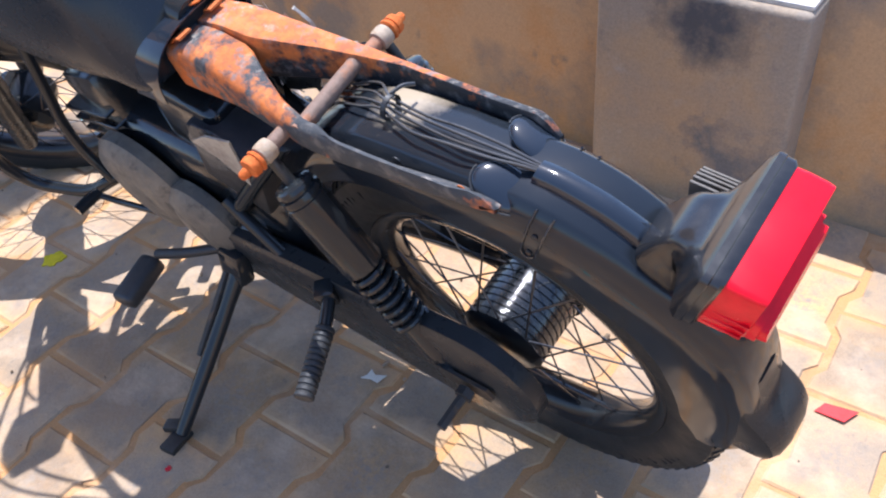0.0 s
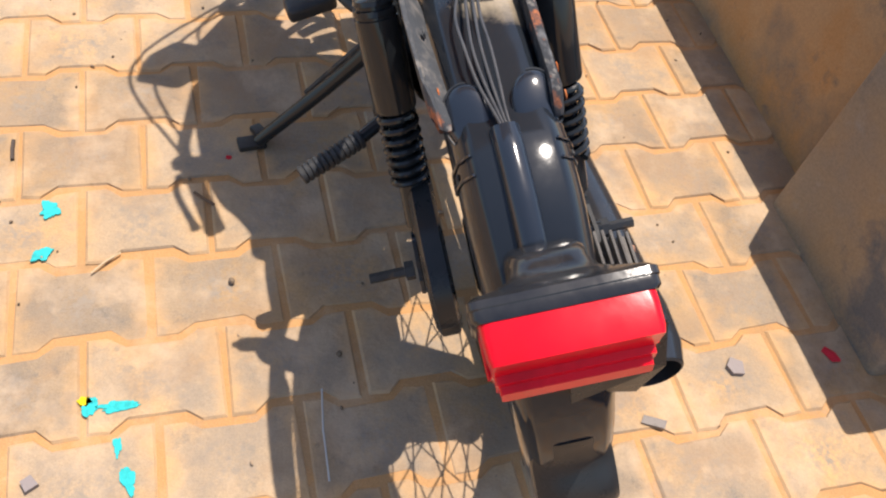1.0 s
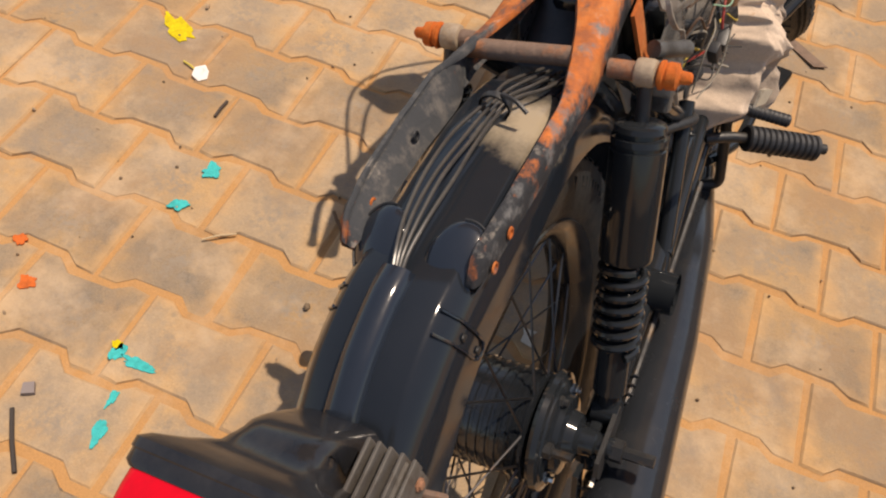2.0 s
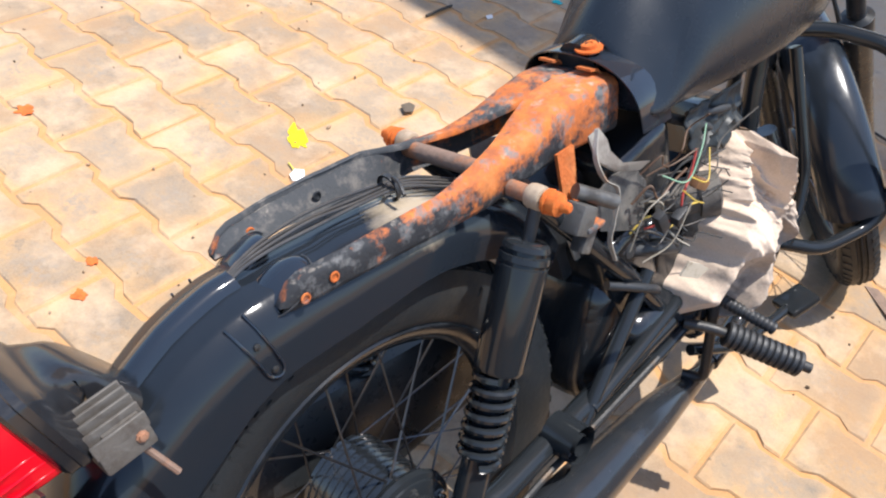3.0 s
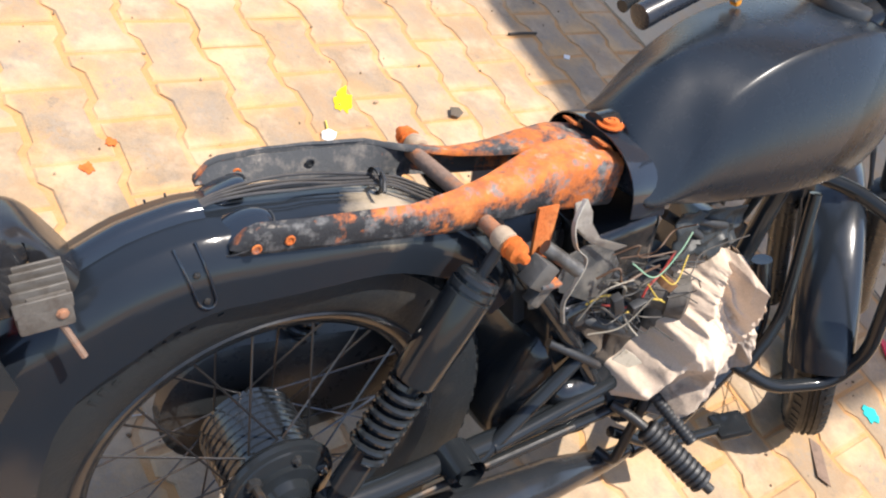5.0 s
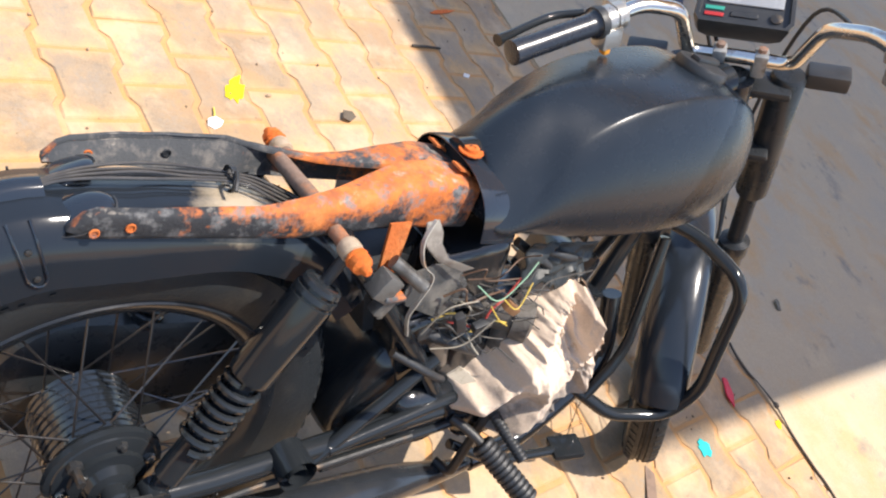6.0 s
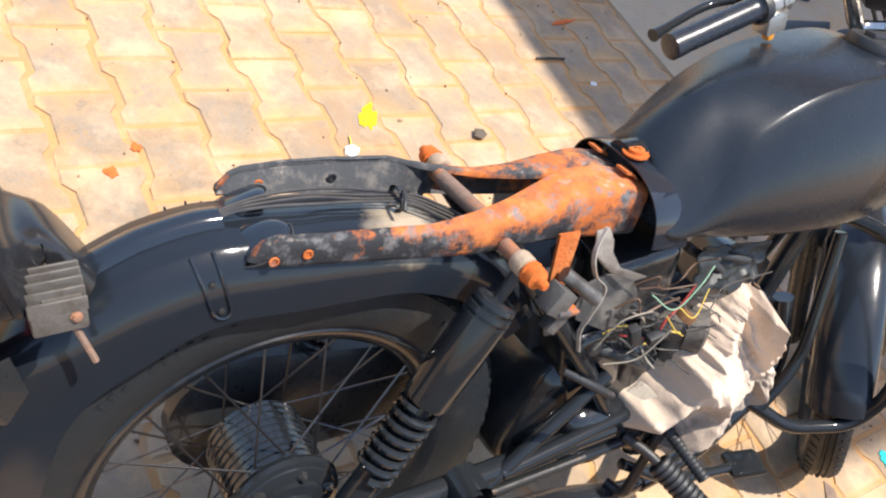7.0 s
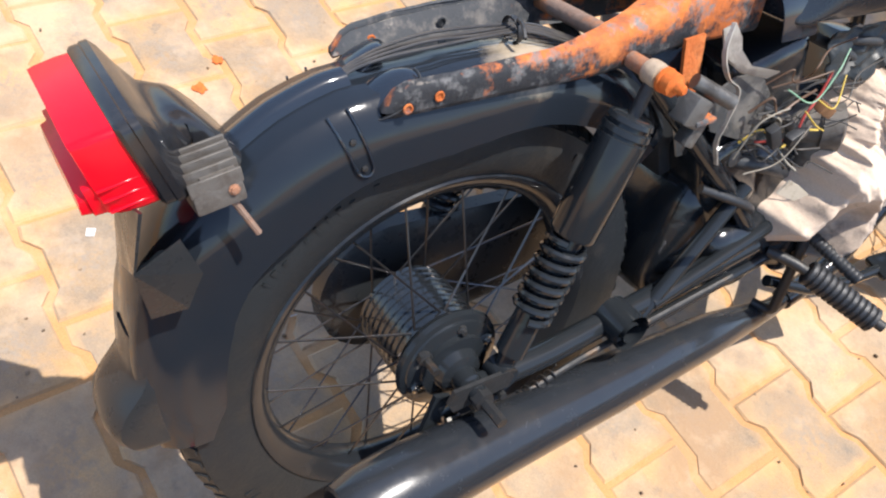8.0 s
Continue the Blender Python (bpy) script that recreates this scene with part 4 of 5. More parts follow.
def box_bracket(s):
    """A torn open box of sheet steel under the neck: dark wall, pale rolled rim, ripped tongue."""
    bm = B()
    y0 = s * 0.080
    out = [(0.276, 0.640), (0.300, 0.650), (0.343, 0.648), (0.374, 0.613), (0.372, 0.552), (0.340, 0.560), (0.282, 0.586), (0.270, 0.610)]
    plate(bm, [(x, z) for x, z in out], 0.003, Matrix(((1, 0, 0, 0), (0, 0, 1, y0), (0, 1, 0, 0), (0, 0, 0, 1))))
    wall = mid_part("torn_bracket", bm, dark_sheet, bike, "torn dark sheet metal bracket with bare pale edges")
    if s > 0:
        bm = B()
        plate(bm, [(0.245, 0.668), (0.300, 0.655), (0.345, 0.628), (0.300, 0.612), (0.262, 0.578)], 0.003, Matrix(((1, 0, 0, 0), (0, 0, 1, 0.090), (0, 1, 0, 0), (0, 0, 0, 1))))
        mid_part("side_flap", bm, bare_edge, wall, "pale torn side flap")
        return
    bm = B()
    rim = smooth_path([(0.262, s * 0.085, 0.722), (0.251, s * 0.092, 0.695), (0.262, s * 0.097, 0.665), (0.284, s * 0.100, 0.645), (0.279, s * 0.101, 0.612), (0.276, s * 0.098, 0.582), (0.292, s * 0.096, 0.545)], 6)
    secs = []
    for k, p in enumerate(rim):
        w = 0.0035 + 0.002 * noise.noise(Vector((k * 0.35, s, 2)))
        secs.append([p + Vector((0.0, -s * w, 0.0)), p + Vector((0.001, s * w * 0.4, 0.001)), p + Vector((0.003, s * w * 0.4, 0.001)), p + Vector((0.003, -s * w, 0.0))])
    loft(bm, secs)
    mid_part("rim", bm, bare_edge, wall, "pale bare metal rim")
    if s < 0:
        bm = B()
        loft(bm, [[(x, s * y, z), (x + w_, s * (y + 0.003), z + 0.006), (x + w_ + 0.001, s * (y + 0.001), z + 0.003), (x + 0.001, s * (y - 0.002), z - 0.003)] for x, y, z, w_ in ((0.262, 0.074, 0.712, 0.014), (0.266, 0.078, 0.695, 0.022), (0.272, 0.080, 0.680, 0.020), (0.296, 0.088, 0.662, 0.010), (0.336, 0.096, 0.650, 0.014))])
        mid_part("tongue", bm, bare_edge, wall, "ripped pale metal tongue")
    bm = B()
    plate(bm, [(0.268, 0.590), (0.300, 0.568), (0.364, 0.543), (0.350, 0.528), (0.288, 0.530)], 0.003, Matrix(((1, 0, 0, 0), (0, 0, 1, s * 0.096), (0, 1, 0, 0), (0, 0, 0, 1))) @ Matrix.Rotation(radians(6), 4, 'X'))
    mid_part("floor_flap", bm, bare_edge, wall)
    # black disc laid on the flap, standing for the shade in an open hole
    bm = B()
    lathe(bm, [(0, 0.011), (0.002, 0.011), (0.003, 0.008)], (0.318, s * 0.099, 0.549), (0, s, 0), 10)
    mid_part("drain_hole", bm, rubber, wall)


box_bracket(-1)
box_bracket(1)
# a chipped pale plate behind the wires
bm = B()
plate(bm, [(0.306, 0.556), (0.318, 0.571), (0.334, 0.562), (0.352, 0.548), (0.334, 0.542), (0.320, 0.549)], 0.003, Matrix(((1, 0, 0, 0), (0, 0, 1, -0.104), (0, 1, 0, 0), (0, 0, 0, 1))) @ Matrix.Rotation(radians(14), 4, 'Y'))
mid_part("pale_plate", bm, material("cream_paint", (0.46, 0.40, 0.31), 0.55, bump=0.2, spots=[((0.26, 0.21, 0.15), 40, (0.50, 0.64)), ((0.08, 0.07, 0.06), 30, (0.60, 0.68))]), bike, "chipped cream painted bracket")
bm = B()
plate(bm, [(-0.012, -0.045), (0.012, -0.045), (0.016, 0.03), (-0.016, 0.03)], 0.004, pose(0.232, -0.070, 0.668, 82, 0, 4) @ Matrix.Diagonal((1, 1.25, 1, 1)))
block(bm, pose(0.228, -0.096, 0.628), (0.03, 0.035, 0.006), 0.002)
mid_part("rust_tab", bm, rust, bike, "orange rusted mounting tab")
bm = B()
block(bm, pose(0.214, -0.098, 0.640, 0, 28, 0), (0.028, 0.026, 0.034), 0.003)
block(bm, pose(0.228, -0.096, 0.610, 0, 28, 0), (0.018, 0.018, 0.036), 0.003)
sweep(bm, [(0.225, -0.085, 0.665), (0.268, -0.108, 0.640)], 0.009, 12)
mid_part("coil_unit", bm, material("dull_metal", (0.13, 0.128, 0.122), 0.45, metal=0.4, rough_var=0.15, bump=0.3, spots=[((0.30, 0.29, 0.27), 30, (0.58, 0.70)), ((0.05, 0.045, 0.04), 18, (0.5, 0.68))]), bike, "dull metal ignition unit")
# air filter box, carburettor and hoses behind the wires
bm = B()
block(bm, pose(0.40, 0.0, 0.60, 0, -12, 0), (0.13, 0.13, 0.12), 0.02, 3)
mid_part("air_box", bm, oily_black, bike, "oily black air filter box")
bm = B()
lathe(bm, [(0, 0.030), (0.02, 0.030), (0.021, 0.026), (0.06, 0.026), (0.061, 0.032), (0.085, 0.032), (0.09, 0.020)], (0.47, -0.035, 0.53), (0.6, -0.7, 0.1), 20)
lathe(bm, [(0, 0.024), (0.05, 0.022), (0.055, 0.012)], (0.51, -0.075, 0.53), (0, -0.1, -1), 18)
mid_part("carburettor", bm, alu, bike, "dirty grey carburettor")
for a, b, c, r_ in (((0.36, -0.06, 0.60), (0.43, -0.085, 0.56), (0.53, -0.03, 0.47), 0.007), ((0.33, -0.07, 0.53), (0.42, -0.09, 0.50), (0.55, -0.04, 0.42), 0.009), ((0.30, -0.08, 0.50), (0.38, -0.10, 0.46), (0.50, -0.03, 0.36), 0.006), ((0.47, -0.05, 0.655), (0.54, -0.070, 0.620), (0.60, -0.02, 0.56), 0.007), ((0.50, -0.06, 0.650), (0.57, -0.075, 0.640), (0.66, -0.03, 0.600), 0.006)):
    bm = B()
    sweep(bm, smooth_path([a, b, c], 7), r_, 10)
    mid_part("hose", bm, rubber, bike, "black rubber hose")

# torn rubber sheet that hangs below the tank
bm = B()
corners = [Vector(p) for p in ((0.470, -0.068, 0.668), (0.640, -0.050, 0.655), (0.475, -0.080, 0.596), (0.625, -0.070, 0.590))]
grid = []
for j in range(19):
    row = []
    for i in range(25):
        u_, v_ = i / 24, j / 18
        p = corners[0].lerp(corners[1], u_).lerp(corners[2].lerp(corners[3], u_), v_)
        ragged = 0.020 * v_ * noise.noise(Vector((u_ * 7, 3, 1)))
        row.append(bm.verts.new(p + Vector((0.006 * noise.noise(p * 40), -0.022 * (0.5 - abs(noise.noise(Vector((u_ * 5 + v_ * 2, v_ * 2.5, 8))))), ragged))))
    grid.append(row)
for j in range(18):
    for i in range(24):
        bm.faces.new((grid[j][i], grid[j + 1][i], grid[j + 1][i + 1], grid[j][i + 1]))
rubber_sheet = mid_part("rubber_sheet", bm, material("sheet_rubber", (0.022, 0.026, 0.028), 0.45, rough_var=0.1, spec=0.3, bump=0.1, dust=DUST, dust_amount=0.04), bike, "crumpled black rubber sheet under the tank")
sheet_skin = rubber_sheet.modifiers.new("skin", 'SOLIDIFY')
sheet_skin.thickness = 0.002

# fuel tank
TANK = at(0.030, 0, -0.043)
bm = B()
# place, half width low down, half width at the crease, heights of bottom, crease and crown
stations = ((0.352, 0.083, 0.082, 0.714, 0.722, 0.786), (0.357, 0.087, 0.086, 0.706, 0.717, 0.795), (0.378, 0.092, 0.089, 0.701, 0.720, 0.822), (0.398, 0.095, 0.088, 0.700, 0.742, 0.842), (0.415, 0.098, 0.082, 0.700, 0.772, 0.857), (0.430, 0.101, 0.079, 0.700, 0.804, 0.865), (0.447, 0.104, 0.077, 0.700, 0.831, 0.873), (0.470, 0.107, 0.076, 0.700, 0.852, 0.882), (0.500, 0.112, 0.076, 0.701, 0.874, 0.893), (0.538, 0.116, 0.076, 0.702, 0.892, 0.904), (0.580, 0.120, 0.076, 0.704, 0.906, 0.914), (0.640, 0.123, 0.076, 0.708, 0.919, 0.925), (0.700, 0.123, 0.076, 0.713, 0.928, 0.932), (0.760, 0.118, 0.074, 0.719, 0.923, 0.929), (0.810, 0.108, 0.069, 0.727, 0.908, 0.920), (0.850, 0.093, 0.061, 0.738, 0.888, 0.905), (0.882, 0.072, 0.050, 0.756, 0.866, 0.888), (0.902, 0.042, 0.030, 0.790, 0.844, 0.868))
secs = []
for x, ws, wm, zb, zc, zt in stations:
    h, d = zt - zc, zc - zb
    wl = ws - 0.010
    bulge = 0.3 * max(0.0, min(1.0, (0.60 - x) / 0.22))
    half = [(0.0, zb), (wl * 0.6, zb), (wl * 0.95, zb + 0.002), (wl, zb + min(0.007, d * 0.2)), (ws - 0.001, zb + d * 0.22), (ws, zb + d * 0.40), (ws + (wm - ws) * 0.16, zb + d * 0.62), (ws + (wm - ws) * 0.52, zb + d * 0.84), (wm, zc), (wm * 0.92, zc + h * (0.13 + 0.15 * bulge)), (wm * 0.78, zc + h * (0.32 + 0.22 * bulge)), (wm * 0.62, zc + h * (0.54 + 0.20 * bulge)), (wm * 0.42, zc + h * (0.76 + 0.14 * bulge)), (wm * 0.20, zc + h * (0.93 + 0.05 * bulge)), (0.0, zt)]
    shear = 0.06 * max(0.0, 1 - (x - 0.350) / 0.08)
    secs.append([(x - shear * (z - 0.72), y, z) for y, z in half] + [(x - shear * (z - 0.72), -y, z) for y, z in half[-2:0:-1]])
loft(bm, secs)
layer = bm.edges.layers.float.new("crease_edge")
bm.verts.ensure_lookup_table()
ring_n = len(secs[0])
for i in range(2, len(secs) - 4):
    for j in (8, ring_n - 8):
        e = bm.edges.get((bm.verts[i * ring_n + j], bm.verts[(i + 1) * ring_n + j]))
        e[layer] = 0.82 if i < len(secs) - 7 else 0.3
tank_me = part("fuel_tank", bm, tank_paint, bike, "satin dark grey fuel tank with a sharp shoulder crease", TANK, smooth=75)
sub = tank_me.modifiers.new("round", 'SUBSURF')
sub.levels = sub.render_levels = 2
tank = tank_me
# rear skirt of the tank, an open arch of sheet
bm = B()
arch = [(0.086, 0.690)] + [(math.copysign(0.086 * abs(math.cos(radians(9 * k))) ** 0.75, math.cos(radians(9 * k))), 0.712 + 0.066 * math.sin(radians(9 * k))) for k in range(21)] + [(-0.086, 0.690)]
loft(bm, [[(x - 0.30 * (z - 0.71), y * g, 0.70 + (z - 0.70) * g) for y, z in arch] for x, g in ((0.400, 1.0), (0.366, 1.0), (0.344, 0.99), (0.342, 0.985), (0.342, 0.965), (0.366, 0.96), (0.400, 0.96))], caps=False, closed=False)
part("tank_skirt", bm, fender_paint, tank, "black open skirt at the rear of the tank", TANK)
bm = B()
lathe(bm, [(0, 0.0165), (0.002, 0.0165), (0.0022, 0.0105), (0.0065, 0.0100), (0.0068, 0.0050), (0.0055, 0.0045)], (0.336, -0.014, 0.7815), (-0.12, 0, 1), 12)
part("tank_bolt", bm, bright_rust, tank, "rusted orange tank bolt and washer", TANK)
bm = B()
lathe(bm, [(0, 0.040), (0.008, 0.041), (0.014, 0.038), (0.017, 0.020)], (0.725, -0.003, 0.928), (0.04, 0, 1), 28)
block(bm, pose(0.725, -0.003, 0.947), (0.055, 0.018, 0.010), 0.004)
part("filler_cap", bm, dark_plastic, tank, "black filler cap in a recess", TANK)

# ---- steered front end ----
HEAD, RAKE, STEER = Vector((0.890, -0.003, 0.826)), 29.5, 40.0
FORK = Matrix.Translation(HEAD) @ Matrix.Rotation(radians(-RAKE), 4, 'Y') @ Matrix.Rotation(radians(STEER), 4, 'Z')  # z up the steering axis, x ahead, y left
FAX = Vector((0.050, 0, -0.666))  # front axle in fork coordinates
front_xf = FORK @ Matrix.Translation(FAX)
front = wheel("front_wheel", front_xf, "black spoked front wheel turned to the left", 0.292, 0.228, 0.08, rim_black)
bm = B()
lathe(bm, [(-0.05, 0.03), (-0.045, 0.058), (-0.03, 0.062), (0.03, 0.062), (0.045, 0.058), (0.05, 0.03)], (0, 0, 0), (0, 1, 0), 30)
part("hub", bm, black_paint, front, "black front drum hub", front_xf)
for s in (-1, 1):
    bm = B()
    lathe(bm, [(0.060, 0.012), (0.058, 0.024), (0.052, 0.028), (-0.196, 0.028), (-0.200, 0.026)][::-1], (0.046, s * 0.083, 0), (0, 0, 1), 22)
    leg = part("fork_leg", bm, satin_black, bike, "black fork leg with upper shroud", FORK)
    bm = B()
    lathe(bm, [(-0.690, 0.019), (-0.675, 0.023), (-0.48, 0.023), (-0.475, 0.025), (-0.366, 0.025), (-0.360, 0.029), (-0.330, 0.029), (-0.325, 0.016), (-0.19, 0.016)], (0.046, s * 0.083, 0), (0, 0, 1), 20)
    part("fork_slider", bm, satin_black, leg, "", FORK)
bm = B()
block(bm, pose(0.030, 0, 0.042), (0.060, 0.180, 0.016), 0.007)
block(bm, pose(0.02, 0, -0.082), (0.050, 0.17, 0.016), 0.007)
lathe(bm, [(-0.12, 0.03), (0.070, 0.03), (0.072, 0.018), (0.080, 0.016)], (0, 0, 0), (0, 0, 1), 20)
part("triple_clamp", bm, satin_black, bike, "black fork clamp", FORK)
# front fender
bm = B()
secs = []
for k in range(41):
    a = radians(20 + 163 * k / 40)
    r, half = 0.330, 0.054 - 0.005 * (k < 3)
    shape = [(-half, -0.070), (-half, -0.036), (-half + 0.008, -0.016), (-half * 0.5, -0.003), (0, 0), (half * 0.5, -0.003), (half - 0.008, -0.016), (half, -0.036), (half, -0.070)]
    inner = [(y * 0.95, h - 0.0025 * (abs(y) < half * 0.9)) for y, h in shape[::-1]]
    secs.append([((r + h) * math.cos(a), y, (r + h) * math.sin(a)) for y, h in shape + inner])
loft(bm, secs)
FRONT_FENDER = front_xf @ Matrix.Rotation(radians(RAKE), 4, 'Y')
part("front_fender", bm, front_paint, bike, "satin dark grey front fender", FRONT_FENDER)
# handlebar
bm = B()
half_bar = [(0.011, 0.0, 0.100), (0.011, 0.078, 0.098), (-0.036, 0.100, 0.196), (-0.072, 0.154, 0.219), (-0.135, 0.205, 0.221), (-0.250, 0.298, 0.234)]
full = [Vector((x, -y, z)) for x, y, z in half_bar[:0:-1]] + [Vector(p) for p in half_bar]
BAR = FORK
sweep(bm, bent(full, 0.022), 0.011, 16)
bar = part("handlebar", bm, chrome, bike, "worn chrome handlebar", BAR)
for s in (-1, 1):
    bm = B()
    block(bm, pose(0.014, s * 0.031, 0.092), (0.030, 0.022, 0.040), 0.006)
    bar_clamp = part("bar_clamp", bm, grey_metal, bar, "corroded handlebar clamp", BAR)
    bm = B()
    lathe(bm, [(0, 0.007), (0.006, 0.007), (0.007, 0.004)], (0.014, s * 0.031, 0.112), (0, 0, 1), 6)
    part("clamp_bolt", bm, brown_steel, bar_clamp, "", BAR)
    a, b = Vector((-0.135, s * 0.205, 0.221)), Vector((-0.250, s * 0.298, 0.234))
    w = (b - a).normalized()
    bm = B()
    lathe(bm, [(0.0, 0.021), (0.004, 0.022), (0.010, 0.017)] + [(0.014 + 0.0066 * k, 0.0160 + 0.0004 * (k % 2)) for k in range(17)] + [(0.136, 0.0172), (0.147, 0.0172), (0.1485, 0.012)], a, w, 20)
    part("grip", bm, grip_rubber, bar, "black ribbed rubber grip", BAR)
    # switch housing: two clamped halves round the bar, a squared body below, push buttons on its face
    mid_ = a + (a - b).normalized() * 0.024
    axis_m = Matrix.Translation(mid_) @ w.to_track_quat('Z', 'X').to_matrix().to_4x4()
    bm = B()
    lathe(bm, [(-0.020, 0.0135), (-0.019, 0.0195), (-0.0015, 0.0205), (-0.001, 0.0185), (0.001, 0.0185), (0.0015, 0.0205), (0.019, 0.0195), (0.020, 0.0135)], mid_, w, 10)
    block(bm, axis_m @ Matrix.Translation(axis_m.to_3x3().inverted() @ Vector((-0.012, 0, -0.020))), (0.030, 0.028, 0.034), 0.004)
    block(bm, axis_m @ Matrix.Translation(axis_m.to_3x3().inverted() @ Vector((0.022, 0, 0.004))), (0.026, 0.022, 0.026), 0.004)
    switch_block = part("switch_block", bm, switch_alu, bar, "worn grey aluminium switch housing", BAR)
    bm = B()
    lathe(bm, [(0, 0.0225), (0.006, 0.0235), (0.012, 0.0225)], a - w * 0.006, w, 18)
    part("collar", bm, rubber, switch_block, "black rubber collar", BAR)
    bm = B()
    block(bm, axis_m @ Matrix.Translation(axis_m.to_3x3().inverted() @ Vector((-0.022, 0, -0.036))), (0.013, 0.013, 0.011), 0.003)
    part("push_button", bm, material("orange_plastic", (0.72, 0.30, 0.03), 0.4), switch_block, "orange push button", BAR)
    bm = B()
    ahead = Vector((abs(w.y), s * abs(w.x), 0))
    pts = smooth_path([a + ahead * 0.03, a + w * 0.05 + ahead * 0.045, a + w * 0.145 + ahead * 0.034], 6)
    sweep(bm, pts, [0.006] * (len(pts) - 2) + [0.007, 0.009], 10)
    part("lever", bm, black_paint, bar, "black hand lever with ball end", BAR)
# instrument
METER = FORK @ pose(0.085, 0.006, 0.143, 0, -29, 0) @ Matrix.Diagonal((0.88, 1.02, 0.95, 1))
bm = B()
loft(bm, [[(x * g, y * g, z) for x, y in ((-0.052, -0.066), (-0.04, -0.073), (0.050, -0.068), (0.058, -0.055), (0.058, 0.055), (0.050, 0.068), (-0.04, 0.073), (-0.052, 0.066))] for z, g in ((-0.055, 0.70), (-0.025, 0.92), (0.015, 1.0), (0.022, 0.98), (0.022, 0.90), (0.016, 0.88))])
meter = part("instrument", bm, dark_plastic, bike, "black rectangular instrument with a pale window", METER)
bm = B()
block(bm, pose(0.018, 0.0, 0.017), (0.058, 0.108, 0.004), 0.001)
part("window", bm, material("meter_window", (0.30, 0.31, 0.32), 0.10, spots=[((0.42, 0.42, 0.42), 30, (0.5, 0.65))], coat=0.5), meter, "pale glossy meter window", METER)
for x0, c in ((-0.022, (0.03, 0.30, 0.22)), (-0.034, (0.45, 0.03, 0.03))):
    bm = B()
    block(bm, pose(x0, 0.044, 0.017), (0.007, 0.028, 0.002), 0.0005, 1)
    part("indicator_mark", bm, material("mark", c, 0.4), meter, "", METER)
bm = B()
block(bm, pose(-0.030, 0.0, 0.017), (0.010, 0.040, 0.003), 0.001, 1)
part("reset_bar", bm, dark_plastic, meter, "", METER)
# dark disc set on the face, in place of a round dark hole
bm = B()
lathe(bm, [(0, 0.009), (0.003, 0.009), (0.004, 0.006)], (-0.030, -0.046, 0.016), (0, 0, 1), 16)
part("knob", bm, dark_steel, meter, "", METER)
# turn signals
for s in (-1, 1):
    bm = B()
    sweep(bm, [(0.030, s * 0.010, 0.000), (0.060, s * 0.112, 0.046)], 0.0045, 10)
    sig = part("turn_signal", bm, chrome, bike, "front turn signal on a thin chrome stalk", FORK)
    bm = B()
    block(bm, pose(0.062, s * 0.142, 0.050, 0, 0, 0), (0.040, 0.066, 0.028), 0.006)
    part("signal_body", bm, dark_plastic, sig, "", FORK)

# crash guard
for s in (-1, 1):
    bm = B()
    sweep(bm, bent([(0.90, s * 0.02, 0.62), (0.935, s * 0.07, 0.618), (0.955, s * 0.175, 0.600), (1.035, s * 0.190, 0.345), (1.020, s * 0.170, 0.262), (0.905, s * 0.125, 0.245), (0.85, s * 0.090, 0.272), (0.80, s * 0.02, 0.285)], 0.05, 6), 0.0125, 14)
    sweep(bm, bent([(0.85, s * 0.090, 0.272), (0.893, s * 0.088, 0.37), (0.88, s * 0.040, 0.60)], 0.06, 6), 0.010, 12)
    part("crash_guard", bm, black_paint, bike, "black tubular crash guard")

# foot pegs, pedals, side stand
def ribbed(bm, a, b, r, ribs):
    a, b = Vector(a), Vector(b)
    L = (b - a).length
    prof = []
    for k in range(ribs):
        h = L * k / ribs
        prof += [(h, r * 0.86), (h + L / ribs * 0.25, r), (h + L / ribs * 0.75, r), (h + L / ribs * 0.95, r * 0.86)]
    lathe(bm, prof, a, b - a, 16)


bm = B()
sweep(bm, [(0.20, 0.125, 0.377), (0.176, 0.165, 0.372)], 0.010, 10)
block(bm, pose(0.21, 0.118, 0.377, 0, 0, 40), (0.03, 0.03, 0.03), 0.005)
pegL = part("passenger_peg", bm, black_paint, bike, "left passenger foot peg")
bm = B()
ribbed(bm, (0.178, 0.160, 0.372), (0.141, 0.254, 0.363), 0.014, 12)
part("peg_rubber", bm, rubber, pegL, "ribbed grey rubber sleeve")
bm = B()
lathe(bm, [(-0.022, 0.026), (0.022, 0.026), (0.022, 0.014), (-0.022, 0.014)], (0.202, -0.112, 0.318), (0, 1, 0), 20, cap=False)
block(bm, pose(0.222, -0.100, 0.305, 0, 25, 0), (0.040, 0.016, 0.022), 0.005)
part("peg_mount", bm, black_paint, bike, "right passenger peg mount")
bm = B()
sweep(bm, bent([(0.49, -0.10, 0.318), (0.512, -0.135, 0.312), (0.578, -0.254, 0.259)], 0.03), 0.008, 10)
pegR = part("foot_peg", bm, dark_steel, bike, "right rider foot peg")
bm = B()
ribbed(bm, (0.520, -0.150, 0.306), (0.571, -0.242, 0.264), 0.0190, 12)
part("peg_rubber", bm, rubber, pegR, "ribbed black rubber sleeve")
bm = B()
sweep(bm, bent([(0.52, -0.09, 0.20), (0.532, -0.12, 0.197), (0.540, -0.120, 0.345)], 0.02), 0.008, 10)
kick = part("kick_lever", bm, dark_steel, bike, "folded kick start lever")
bm = B()
ribbed(bm, (0.540, -0.115, 0.346), (0.568, -0.200, 0.308), 0.0095, 14)
part("pedal_rubber", bm, rubber, kick)
bm = B()
